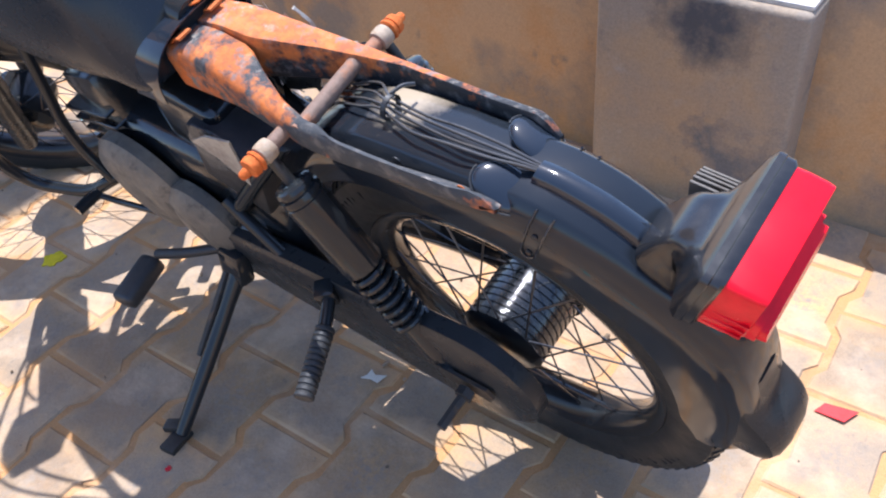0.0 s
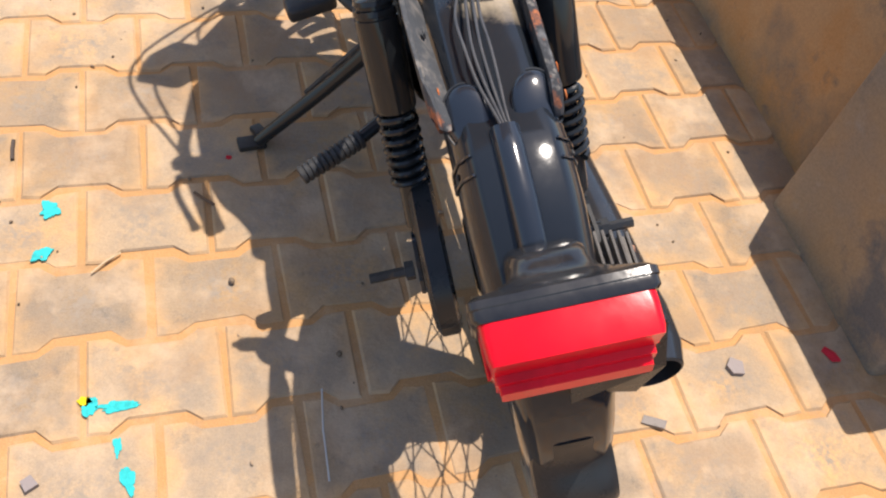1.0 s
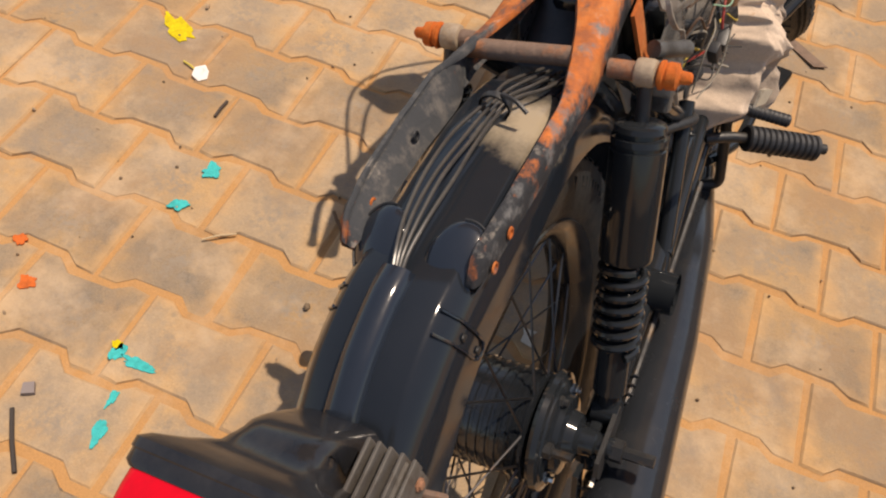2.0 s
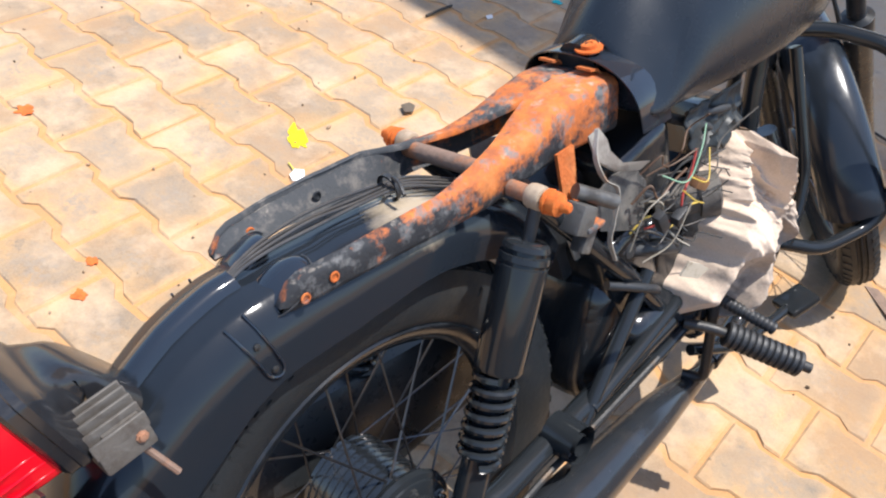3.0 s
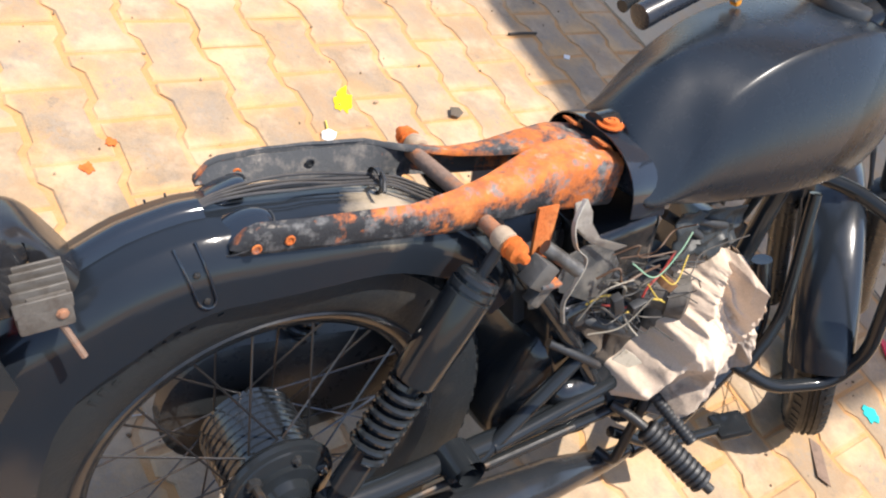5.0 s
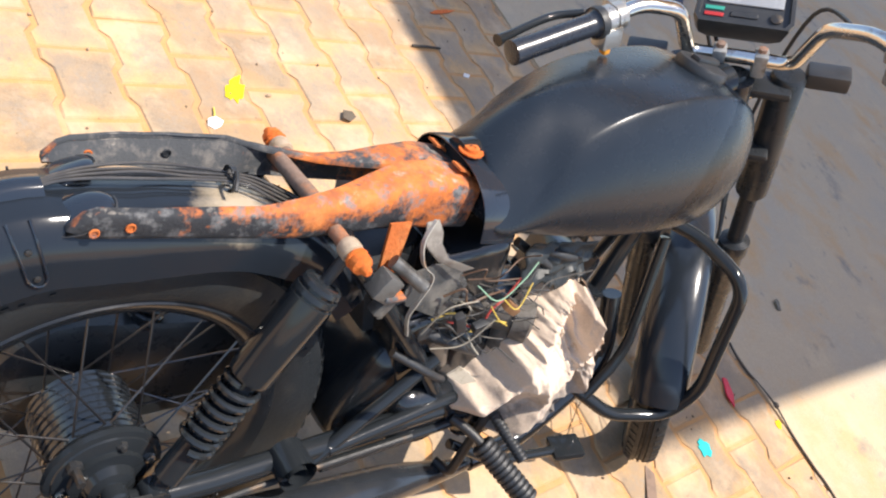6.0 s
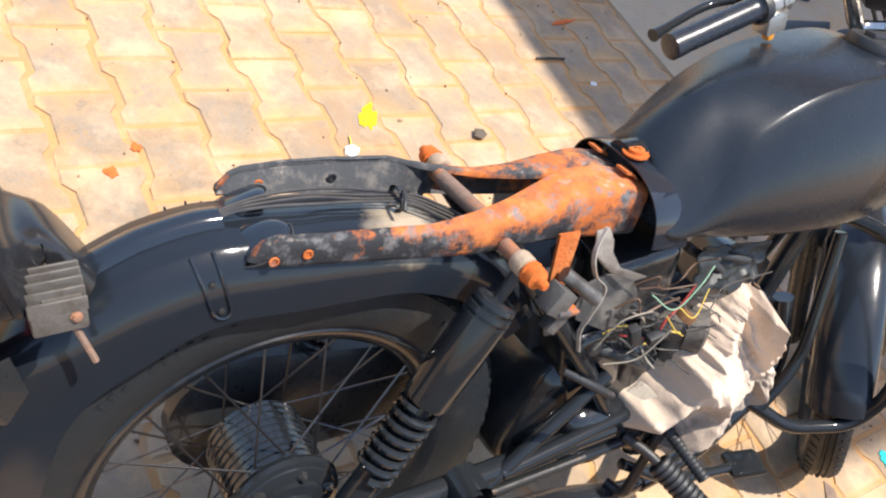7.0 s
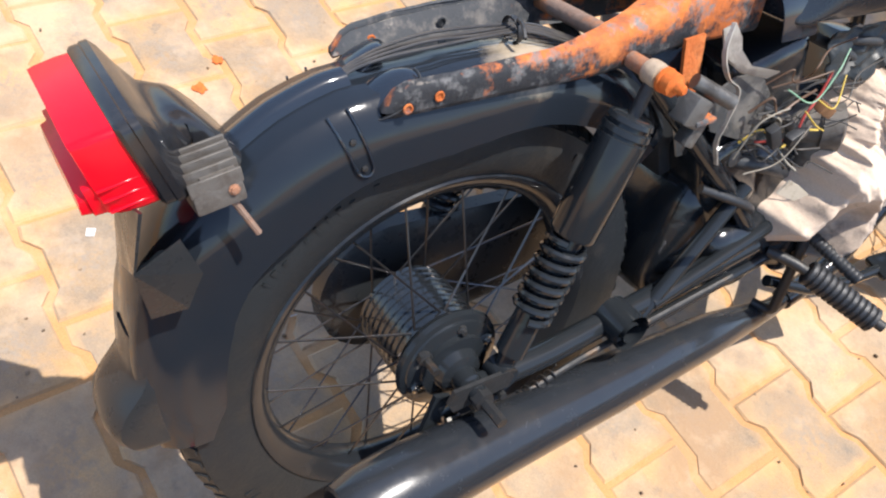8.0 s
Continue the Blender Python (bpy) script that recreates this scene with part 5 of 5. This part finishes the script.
sweep(bm, bent([(0.52, -0.10, 0.25), (0.62, -0.13, 0.21), (0.77, -0.14, 0.205)], 0.04), 0.009, 10)
block(bm, pose(0.785, -0.145, 0.212, 0, -15, -20), (0.06, 0.05, 0.016), 0.006)
part("brake_pedal", bm, black_paint, bike, "black brake pedal")
bm = B()
sweep(bm, bent([(0.49, 0.10, 0.29), (0.56, 0.15, 0.29), (0.615, 0.17, 0.28)], 0.03), 0.009, 10)
block(bm, pose(0.620, 0.222, 0.265, 0, 0, 10), (0.044, 0.092, 0.032), 0.012, 3)
part("rider_peg", bm, rubber, bike, "left rider foot peg with a block rubber")
bm = B()
sweep(bm, bent([(0.60, 0.11, 0.32), (0.76, 0.13, 0.30), (0.80, 0.14, 0.31)], 0.03), 0.006, 10)
sweep(bm, [(0.80, 0.135, 0.312), (0.80, 0.185, 0.315)], 0.011, 12)
part("gear_lever", bm, black_paint, bike, "gear lever with a rubber toe piece")
bm = B()
sweep(bm, bent([(0.44, 0.115, 0.30), (0.45, 0.22, 0.22), (0.456, 0.370, 0.122)], 0.1), [0.016] + [0.013] * 6 + [0.012], 12)
block(bm, pose(0.445, 0.125, 0.30, 20, 0, 0), (0.05, 0.03, 0.06), 0.008)
stand = part("side_stand", bm, black_paint, bike, "black side stand bearing the lean")
bm = B()
block(bm, pose(0.458, 0.385, 0.118, 16, 0, 10), (0.03, 0.05, 0.012), 0.003)
block(bm, pose(0.478, 0.368, 0.122, 16, 0, 30), (0.035, 0.022, 0.012), 0.003)
part("stand_foot", bm, dark_steel, stand)
bm = B()
sweep(bm, [(0.46, 0.14, 0.29), (0.468, 0.26, 0.20)], 0.006, 8)
part("return_spring", bm, dark_steel, stand)

# ---- cloth over the engine ----
# along the cloth from its tip under the tank: upper edge x, z; lower edge x, z
CLOTH_ROWS = ((0.0, 0.604, 0.572, 0.676, 0.548), (0.10, 0.585, 0.560, 0.698, 0.505), (0.33, 0.545, 0.530, 0.738, 0.420), (0.55, 0.515, 0.490, 0.765, 0.345), (0.75, 0.480, 0.440, 0.735, 0.285), (0.90, 0.445, 0.385, 0.655, 0.255), (1.0, 0.425, 0.350, 0.560, 0.265))
NU, NV = 170, 170


def fold(a, b, turn, across, along_, seed, sharp):
    """Soft folds that run along the direction turn: 0 in the valleys, 1 on the crests."""
    c, d = a * math.cos(turn) + b * math.sin(turn), b * math.cos(turn) - a * math.sin(turn)
    n = noise.noise(Vector((c * along_, d * across, seed)))
    return (1.0 - min(1.0, abs(n) * 1.9)) ** sharp


sheet = []
for j in range(NV + 1):
    u = j / NV
    xa, za, xb, zb = (along(u, [(r[0], r[i]) for r in CLOTH_ROWS]) for i in (1, 2, 3, 4))
    jag_a = 0.016 * noise.noise(Vector((u * 6, 1, 3))) + 0.008 * noise.noise(Vector((u * 19, 5, 3)))
    jag_b = 0.022 * noise.noise(Vector((u * 7, 4, 8))) + 0.010 * noise.noise(Vector((u * 21, 2, 6)))
    row = []
    for i in range(NU + 1):
        v = i / NU
        lo_, hi_ = 0.0 + 4 * jag_a, 1.0 + 3 * jag_b
        w = lo_ + (hi_ - lo_) * v
        x, z = xa + (xb - xa) * w, za + (zb - za) * w
        a, b = 0.30 * u, 0.26 * w
        a += 0.030 * noise.noise(Vector((u * 3.1, w * 3.1, 2)))
        b += 0.030 * noise.noise(Vector((u * 2.7, w * 3.3, 9)))
        rim = max(0.0, min(1.0, 6 * v, 6 * (1 - v), 7 * u + 0.25, 7 * (1 - u) + 0.15))
        bulk = 0.045 * math.sin(math.pi * min(1.0, v * 1.1)) ** 0.7 * math.sin(math.pi * (0.12 + 0.80 * u))
        depth = bulk + (0.25 + 0.75 * rim) * (0.055 * fold(a, b, 0.30, 9.5, 3.0, 3.3, 1.2) + 0.024 * fold(a, b, -0.35, 19, 7, 7.7, 1.3) + 0.010 * fold(a, b, 0.9, 32, 17, 1.9, 1.2) + 0.004 * fold(a, b, -1.1, 60, 34, 5.1, 1.1) + 0.0018 * noise.noise(Vector((a * 150, b * 150, 4)))) - 0.030 * (1 - rim)
        row.append((x - 0.30 * (depth - 0.05), -0.062 - depth, z + 0.22 * (depth - 0.05)))
    sheet.append(row)
bm = B()
front_v = [[bm.verts.new(p) for p in row] for row in sheet]
back_v = [[bm.verts.new((p[0] + 0.01, p[1] * 0.30 - 0.030, p[2] - 0.006)) for p in row[::10]] for row in sheet[::10]]
for j in range(NV):
    for i in range(NU):
        bm.faces.new((front_v[j][i], front_v[j + 1][i], front_v[j + 1][i + 1], front_v[j][i + 1]))
for j in range(NV // 10):
    for i in range(NU // 10):
        bm.faces.new((back_v[j][i], back_v[j][i + 1], back_v[j + 1][i + 1], back_v[j + 1][i]))
rag_xf = BIKE
bmesh.ops.transform(bm, matrix=rag_xf, verts=bm.verts)
soaked = rag_xf @ Vector((0.665, -0.140, 0.275))
cloth = material("dirty_cloth", (0.66, 0.52, 0.40), 0.95, bump=0.3, bump_scale=110, spots=[((0.50, 0.38, 0.29), 9, (0.50, 0.70)), ((0.16, 0.13, 0.11), 10, (0.62, 0.72)), ((0.46, 0.26, 0.13), 16, (0.66, 0.74))], grain=0.3, grain_scale=500, stain=(tuple(soaked), 0.15, (0.13, 0.115, 0.105)))
me = mesh_of("cloth", bm, cloth, 60)
tagged(new("cloth", me), "crumpled dirty beige cloth stuffed over the engine", "cloth")

# loose wires above the engine
WIRES = {"brown": (0.12, 0.06, 0.03), "green": (0.22, 0.40, 0.26), "yellow": (0.55, 0.38, 0.05), "white": (0.26, 0.23, 0.18), "grey": (0.07, 0.06, 0.05), "black": (0.02, 0.02, 0.02), "red": (0.40, 0.04, 0.03)}
wr = random.Random(4)
for k in range(18):
    cname = ["black", "grey", "black", "brown", "grey", "black", "yellow", "brown", "black", "red", "grey", "black", "white"][k % 13]
    mat = bpy.data.materials.get("wire_" + cname) or material("wire_" + cname, WIRES[cname], 0.5, dust=DUST, dust_amount=0.4)
    a = Vector((0.33 + 0.07 * wr.random(), -0.088, 0.545 + 0.09 * wr.random()))
    b = a + Vector((wr.uniform(0.03, 0.16), -0.02, wr.uniform(-0.06, 0.10)))
    pts = [a]
    for j in range(1, 5):
        p = a.lerp(b, j / 4)
        pts.append(p + Vector((wr.uniform(-0.013, 0.013), -wr.uniform(0, 0.026), wr.uniform(-0.016, 0.016))))
    bm = B()
    sweep(bm, smooth_path(pts, 6), 0.0010 + 0.0006 * (k % 3 == 0), 6)
    mid_part("loose_wire", bm, mat, bike)
for cname, pts in (("green", [(0.352, -0.115, 0.640), (0.388, -0.128, 0.622), (0.420, -0.125, 0.650), (0.445, -0.115, 0.672)]), ("white", [(0.300, -0.11, 0.560), (0.312, -0.118, 0.605), (0.335, -0.122, 0.618), (0.370, -0.115, 0.612)]), ("yellow", [(0.385, -0.125, 0.610), (0.405, -0.132, 0.590), (0.430, -0.13, 0.575)]), ("yellow", [(0.40, -0.125, 0.622), (0.425, -0.135, 0.610), (0.45, -0.12, 0.640)]), ("white", [(0.330, -0.11, 0.530), (0.37, -0.125, 0.545), (0.40, -0.13, 0.590)])):
    bm = B()
    sweep(bm, smooth_path(pts, 8), 0.0010, 7)
    mid_part("loose_wire", bm, bpy.data.materials.get("wire_" + cname) or material("wire_" + cname, WIRES[cname], 0.5, dust=DUST, dust_amount=0.4), bike)
for px_, pz_, tn_ in ((0.43, 0.60, 30), (0.39, 0.575, -20), (0.345, 0.585, 60)):
    bm = B()
    block(bm, pose(px_, -0.122, pz_, 10, tn_, 0), (0.030, 0.012, 0.014), 0.002)
    mid_part("connector", bm, material("connector_plastic", (0.20, 0.10, 0.045), 0.5) if px_ > 0.4 else dark_plastic, bike, "small wiring connector")
# control cables that hang from the bar past the tank
for k, pts in enumerate((((-0.07, 0.15, 0.21), (0.10, 0.07, 0.13), (0.10, -0.02, -0.10), (0.02, -0.05, -0.30)), ((-0.07, -0.15, 0.21), (0.12, -0.10, 0.12), (0.11, -0.05, -0.12), (0.03, -0.05, -0.32)), ((-0.09, 0.18, 0.215), (0.13, 0.10, 0.15), (0.13, 0.02, -0.05), (0.06, 0.0, -0.28)))):
    bm = B()
    sweep(bm, smooth_path(pts, 8), 0.0035, 8)
    part("control_cable", bm, rubber, bike, "black control cable", FORK)

# ---- the pavers, nearest first ----
near_tiles, far_tiles = [], []
for k in range(-26, 15):
    for i in range(-30, 14):
        p, m = paver_pose(i, k)
        if p.y < -0.72 or p.y > 5.2 or p.x < -4.0 or p.x > 7:
            continue
        (near_tiles if -0.75 < p.x < 1.75 and p.y < 1.75 else far_tiles).append((i, k, m))
shapes = []
for j in range(8):
    bm = B()
    paver_shape(bm, Matrix(), j)
    shapes.append(mesh_of("paver", bm, paver_stone, 30))
near_tiles.sort(key=lambda t: (t[2].translation - Vector((0.4, 0.5, 0))).length)
for i, k, m in near_tiles[:300]:
    ob = new("paver", shapes[(i * 7 + k * 3) % 8])
    ob.parent = ground
    ob.matrix_basis = m
bm = B()
for i, k, m in near_tiles[300:] + far_tiles:
    paver_shape(bm, m, i * 7 + k * 3)
ob = part("paver_field", bm, paver_stone_far, ground, "sand coloured interlocking pavers", smooth=30)
tagged(ob, kind="stuff")

# concrete yard beyond the last row of pavers
bm = B()
edge_o = PAVER_O + PAVER_V * 12.6
vs = []
for k in range(81):
    p = edge_o + PAVER_U * (40 - k) * 0.5
    p = p + PAVER_V * (0.05 * noise.noise(Vector((k * 0.9, 2, 0))))
    vs.append((p.x, p.y))
vs += [(vs[-1][0] + 40, vs[-1][1] + 4), (vs[0][0] + 40, vs[0][1] + 4)]
plate(bm, vs, 0.05, at(0, 0, -0.020))
yard = thing("pavement", bm, concrete, "smooth stained grey concrete yard", "pavement", kind="structure", smooth=0)

# unseen slab added overhead, only so that its shade falls ahead of the motorcycle
bm = B()
block(bm, Matrix.Translation(Vector((1.315, 0.068, 0)) - SUN_WAY / -SUN_WAY.z * 6.0) @ Matrix.Rotation(radians(6.0), 4, 'Z') @ at(3.5, 3.25, 0), (7.0, 6.5, 0.15), 0.01)
thing("roof_slab", bm, cement, "plain unseen slab added overhead to cast the shade on the yard", "roof", kind="structure")

# ---- litter and colour powder on the ground ----
def powder(name, x, y, size, colour, label, seed, stretch=(1.0, 1.0), turn=0.0, category="stain"):
    """A thin irregular patch of coloured powder lying on the pavers."""
    bm = B()
    n = 40
    pts = []
    for k in range(n):
        a = 2 * math.pi * k / n
        d = Vector((math.cos(a), math.sin(a), seed * 1.7))
        rr = size * (0.80 + 0.45 * noise.noise(d * 1.6) + 0.22 * noise.noise(d * 4.5))
        pts.append((rr * math.cos(a) * stretch[0], rr * math.sin(a) * stretch[1]))
    plate(bm, pts, 0.0016, pose(x, y, 0.0019, 0, 0, turn))
    name_m = "powder_%s" % name
    mat = bpy.data.materials.get(name_m) or material(name_m, colour, 0.95, bump=0.6, bump_scale=200, spots=[(tuple(0.75 * c for c in colour), 60, (0.45, 0.65))], grain=0.3)
    return thing("powder_patch", bm, mat, label, category, smooth=0)


CYAN, YELLOW, RED, ORANGE = (0.02, 0.55, 0.55), (0.80, 0.62, 0.01), (0.65, 0.015, 0.03), (0.75, 0.16, 0.03)
for j, (x, y, sz, st, tn) in enumerate(((0.249, 0.784, 0.022, (1.0, 0.9), 20), (0.159, 0.781, 0.019, (0.8, 1.0), 40), (-0.106, 0.666, 0.019, (1.0, 0.8), 0), (-0.106, 0.628, 0.034, (0.28, 1.0), 8), (-0.167, 0.620, 0.020, (1.0, 0.35), 15), (-0.215, 0.600, 0.024, (1.0, 0.45), 20))):
    powder("cyan", x, y, sz, CYAN, "bright turquoise colour powder spilt on the pavers", 40 + j, st, tn)
powder("yellow", -0.098, 0.674, 0.011, YELLOW, "yellow colour powder on a turquoise patch", 60)
powder("yellow", 0.503, 1.076, 0.052, YELLOW, "bright yellow colour powder on the pavers", 61, (1.1, 0.50), 65)
powder("yellow", 1.036, 0.379, 0.028, YELLOW, "yellow colour powder near the front wheel", 62)
powder("yellow", 1.892, 0.065, 0.014, YELLOW, "small yellow powder spot", 63)
powder("orange", -0.090, 0.864, 0.016, ORANGE, "orange colour powder spot on a paver", 64)
powder("orange", -0.037, 0.933, 0.013, ORANGE, "orange colour powder spot on a paver", 65)
powder("orange", 0.038, 1.455, 0.022, ORANGE, "orange colour powder spot on a paver", 66)
powder("red", 0.383, 0.504, 0.006, RED, "tiny red powder spot on a paver", 67)
powder("red", 1.191, 1.715, 0.012, RED, "tiny red powder spot in the shade", 68)
powder("cyan", 1.519, 0.040, 0.026, (0.05, 0.42, 0.60), "pale blue powder patch on the pavers", 69)
powder("cyan", 1.592, 1.284, 0.02, CYAN, "turquoise powder spot in the shade", 70)
powder("orange", 1.350, 1.605, 0.07, ORANGE, "streak of orange powder in the shade", 71, (1.0, 0.14), 22)


def scrap(name, x, y, pts, thick, colour, label, category, turn=0.0, tilt=(0, 0), z=0.004):
    bm = B()
    plate(bm, pts, thick, pose(x, y, z, tilt[0], tilt[1], turn))
    nm = "scrap_%s" % label.split()[0]
    mat = bpy.data.materials.get(nm) or material(nm, colour, 0.6, bump=0.3, bump_scale=120, spots=[(tuple(0.7 * c for c in colour), 50, (0.5, 0.65))])
    return thing(name, bm, mat, label, category, smooth=0)


scrap("plastic_scrap", -0.358, -0.263, [(-0.03, -0.012), (0.02, -0.016), (0.034, 0.006), (-0.01, 0.016)], 0.0015, (0.62, 0.03, 0.03), "red plastic scrap lying on the pavers", "scrap", 20, (4, 3))
scrap("wrapper", -0.018, -0.544, [(-0.018, -0.006), (0.0, -0.011), (0.018, -0.004), (0.014, 0.008), (-0.012, 0.009)], 0.004, (0.70, 0.02, 0.05), "crimson wrapper lying at the foot of the plinth", "wrapper", 25, (8, 10))
scrap("wrapper", 1.741, 0.180, [(-0.05, -0.012), (0.0, -0.022), (0.05, -0.010), (0.045, 0.008), (-0.02, 0.010)], 0.004, (0.70, 0.02, 0.05), "crimson wrapper lying on the pavers", "wrapper", 60, (5, 5))
scrap("stone_chip", -0.043, -0.355, [(-0.016, -0.010), (0.006, -0.016), (0.018, 0.002), (0.004, 0.015), (-0.012, 0.010)], 0.010, (0.24, 0.20, 0.19), "grey stone chip on the pavers", "stone", 10)
scrap("stone_chip", -0.221, 0.726, [(-0.010, -0.008), (0.008, -0.010), (0.011, 0.005), (-0.006, 0.010)], 0.008, (0.24, 0.20, 0.19), "grey stone chip on the pavers", "stone", 50)
scrap("paper_scrap", 0.429, 0.957, [(-0.018, -0.008), (-0.004, -0.018), (0.012, -0.010), (0.020, 0.004), (0.004, 0.016), (-0.014, 0.010)], 0.004, (0.80, 0.78, 0.74), "crumpled white paper scrap on the pavers", "paper", 0, (10, -8))
scrap("paper_scrap", -0.343, 0.577, [(-0.008, -0.005), (0.004, -0.009), (0.010, 0.003), (-0.003, 0.008)], 0.003, (0.80, 0.78, 0.74), "crumpled white paper scrap on the pavers", "paper", 0, (10, -8))
scrap("paper_scrap", 1.318, 1.304, [(-0.012, -0.005), (0.006, -0.010), (0.014, 0.003), (-0.005, 0.009)], 0.003, (0.80, 0.78, 0.74), "crumpled white paper scrap in the shade", "paper", 0, (10, -8))
scrap("paint_flake", 0.266, 0.160, [(-0.022, -0.006), (-0.002, -0.004), (0.008, -0.016), (0.012, -0.002), (0.022, 0.006), (0.004, 0.006), (-0.010, 0.012)], 0.0015, (0.66, 0.62, 0.52), "pale paint flake in the motorcycle's shade", "flake", 30)
scrap("dry_leaf", 0.805, 1.044, [(-0.03, -0.008), (-0.005, -0.020), (0.028, -0.006), (0.022, 0.010), (-0.012, 0.014)], 0.002, (0.10, 0.075, 0.05), "curled dark dry leaf on the pavers", "leaf", 20, (14, 12), 0.008)
scrap("dry_leaf", 2.264, 0.455, [(-0.03, -0.012), (0.0, -0.024), (0.03, -0.006), (0.02, 0.018), (-0.016, 0.016)], 0.003, (0.06, 0.05, 0.04), "curled black dry leaf on the concrete", "leaf", 20, (14, 12), 0.008)
scrap("dry_leaf", 0.884, 1.686, [(-0.03, -0.012), (0.0, -0.026), (0.03, -0.008), (0.02, 0.018), (-0.016, 0.016)], 0.003, (0.16, 0.11, 0.06), "curled brown dry leaf on the pavers", "leaf", 80, (10, 12), 0.008)
scrap("metal_strip", 1.253, -0.032, [(-0.055, -0.014), (0.05, -0.018), (0.06, 0.010), (-0.04, 0.016)], 0.002, (0.20, 0.13, 0.09), "rusty metal strip on the pavers", "strip", 60, (3, 3))
scrap("metal_strip", -0.141, -0.188, [(-0.020, -0.007), (0.018, -0.009), (0.022, 0.006), (-0.016, 0.008)], 0.002, (0.20, 0.17, 0.15), "dull metal strip on the pavers", "strip", 75, (3, 3))
for label, pts, rr, col in (("thin dark twig on the pavers", [(-0.254, 0.722), (-0.286, 0.688), (-0.319, 0.649)], 0.0035, (0.05, 0.04, 0.035)), ("pale straw on the pavers", [(0.124, 0.699), (0.144, 0.682), (0.165, 0.660)], 0.0016, (0.55, 0.42, 0.26)), ("short dark stick on the pavers", [(0.399, 0.869), (0.377, 0.866), (0.355, 0.862)], 0.0035, (0.07, 0.05, 0.04)), ("dark twig at the edge of the shade", [(1.149, 1.393), (1.209, 1.401), (1.260, 1.409)], 0.004, (0.06, 0.05, 0.04)), ("brown twig on the pavers", [(0.297, 0.556), (0.283, 0.540), (0.271, 0.521)], 0.003, (0.16, 0.09, 0.05)), ("white cord in the motorcycle's shade", [(-0.080, 0.336), (-0.147, 0.334), (-0.225, 0.325)], 0.0014, (0.5, 0.48, 0.45)), ("yellow straw on the pavers", [(0.436, 1.004), (0.433, 0.985), (0.429, 0.966)], 0.002, (0.7, 0.55, 0.1))):
    bm = B()
    sweep(bm, [(x, y, 0.004 + 0.002 * (k % 2)) for k, (x, y) in enumerate(pts)], rr, 6)
    thing("twig", bm, material("twig_" + label.split()[1], col, 0.8, bump=0.4), label, "twig")

bm = B()
sweep(bm, smooth_path([(1.883, 0.364, 0.004), (1.878, 0.259, 0.004), (1.904, 0.192, 0.004), (1.923, 0.118, 0.006), (1.925, 0.03, 0.004), (1.938, -0.074, 0.004), (1.950, -0.134, 0.004), (1.955, -0.30, 0.004)], 6), 0.0032, 6)
lathe(bm, [(-0.010, 0.003), (-0.004, 0.008), (0.005, 0.007), (0.010, 0.003)], (1.923, 0.118, 0.008), (0.3, 1, 0), 8)
thing("cord", bm, material("cord_dark", (0.07, 0.055, 0.045), 0.8, bump=0.4), "thin dark knotted cord lying on the pavers", "cord")
gr = random.Random(12)
bm = B()
for k in range(420):
    x, y = gr.uniform(-0.6, 2.4), gr.uniform(-0.55, 2.6)
    s_ = gr.uniform(0.0012, 0.0036) * (1.8 if gr.random() < 0.08 else 1)
    m = pose(x, y, s_ * 0.5, gr.uniform(0, 90), gr.uniform(0, 90), gr.uniform(0, 90)) @ Matrix.Diagonal((s_ * gr.uniform(0.8, 2.2), s_, s_ * 0.8, 1))
    bmesh.ops.create_icosphere(bm, subdivisions=1, radius=1.0, matrix=m)
thing("grit", bm, material("grit_stone", (0.24, 0.17, 0.11), 0.9, per_island=0.6), "scattered brown grit and crumbs on the pavers", "grit", kind="stuff", smooth=0)

# dark mat with pale edging at the far side of the yard
bm = B()
plate(bm, [(2.757, 2.108), (2.981, 2.078), (3.435, 2.583), (3.661, 3.158), (3.390, 3.266), (3.094, 2.715)], 0.03, at(0, 0, 0.015))
mat_blue = thing("floor_mat", bm, material("navy_mat", (0.035, 0.04, 0.075), 0.8, bump=0.4, bump_scale=20, spots=[((0.09, 0.09, 0.11), 5, (0.55, 0.7))]), "dark navy mat with pale edging on the concrete", "mat", smooth=0)
bm = B()
plate(bm, [(2.677, 2.138), (2.755, 2.108), (3.090, 2.716), (3.390, 3.266), (3.265, 3.314), (2.980, 2.762)], 0.04, at(0, 0, 0.02))
part("edging", bm, material("pale_edging", (0.40, 0.36, 0.29), 0.85, bump=0.3), mat_blue, "pale beige edging", smooth=0)
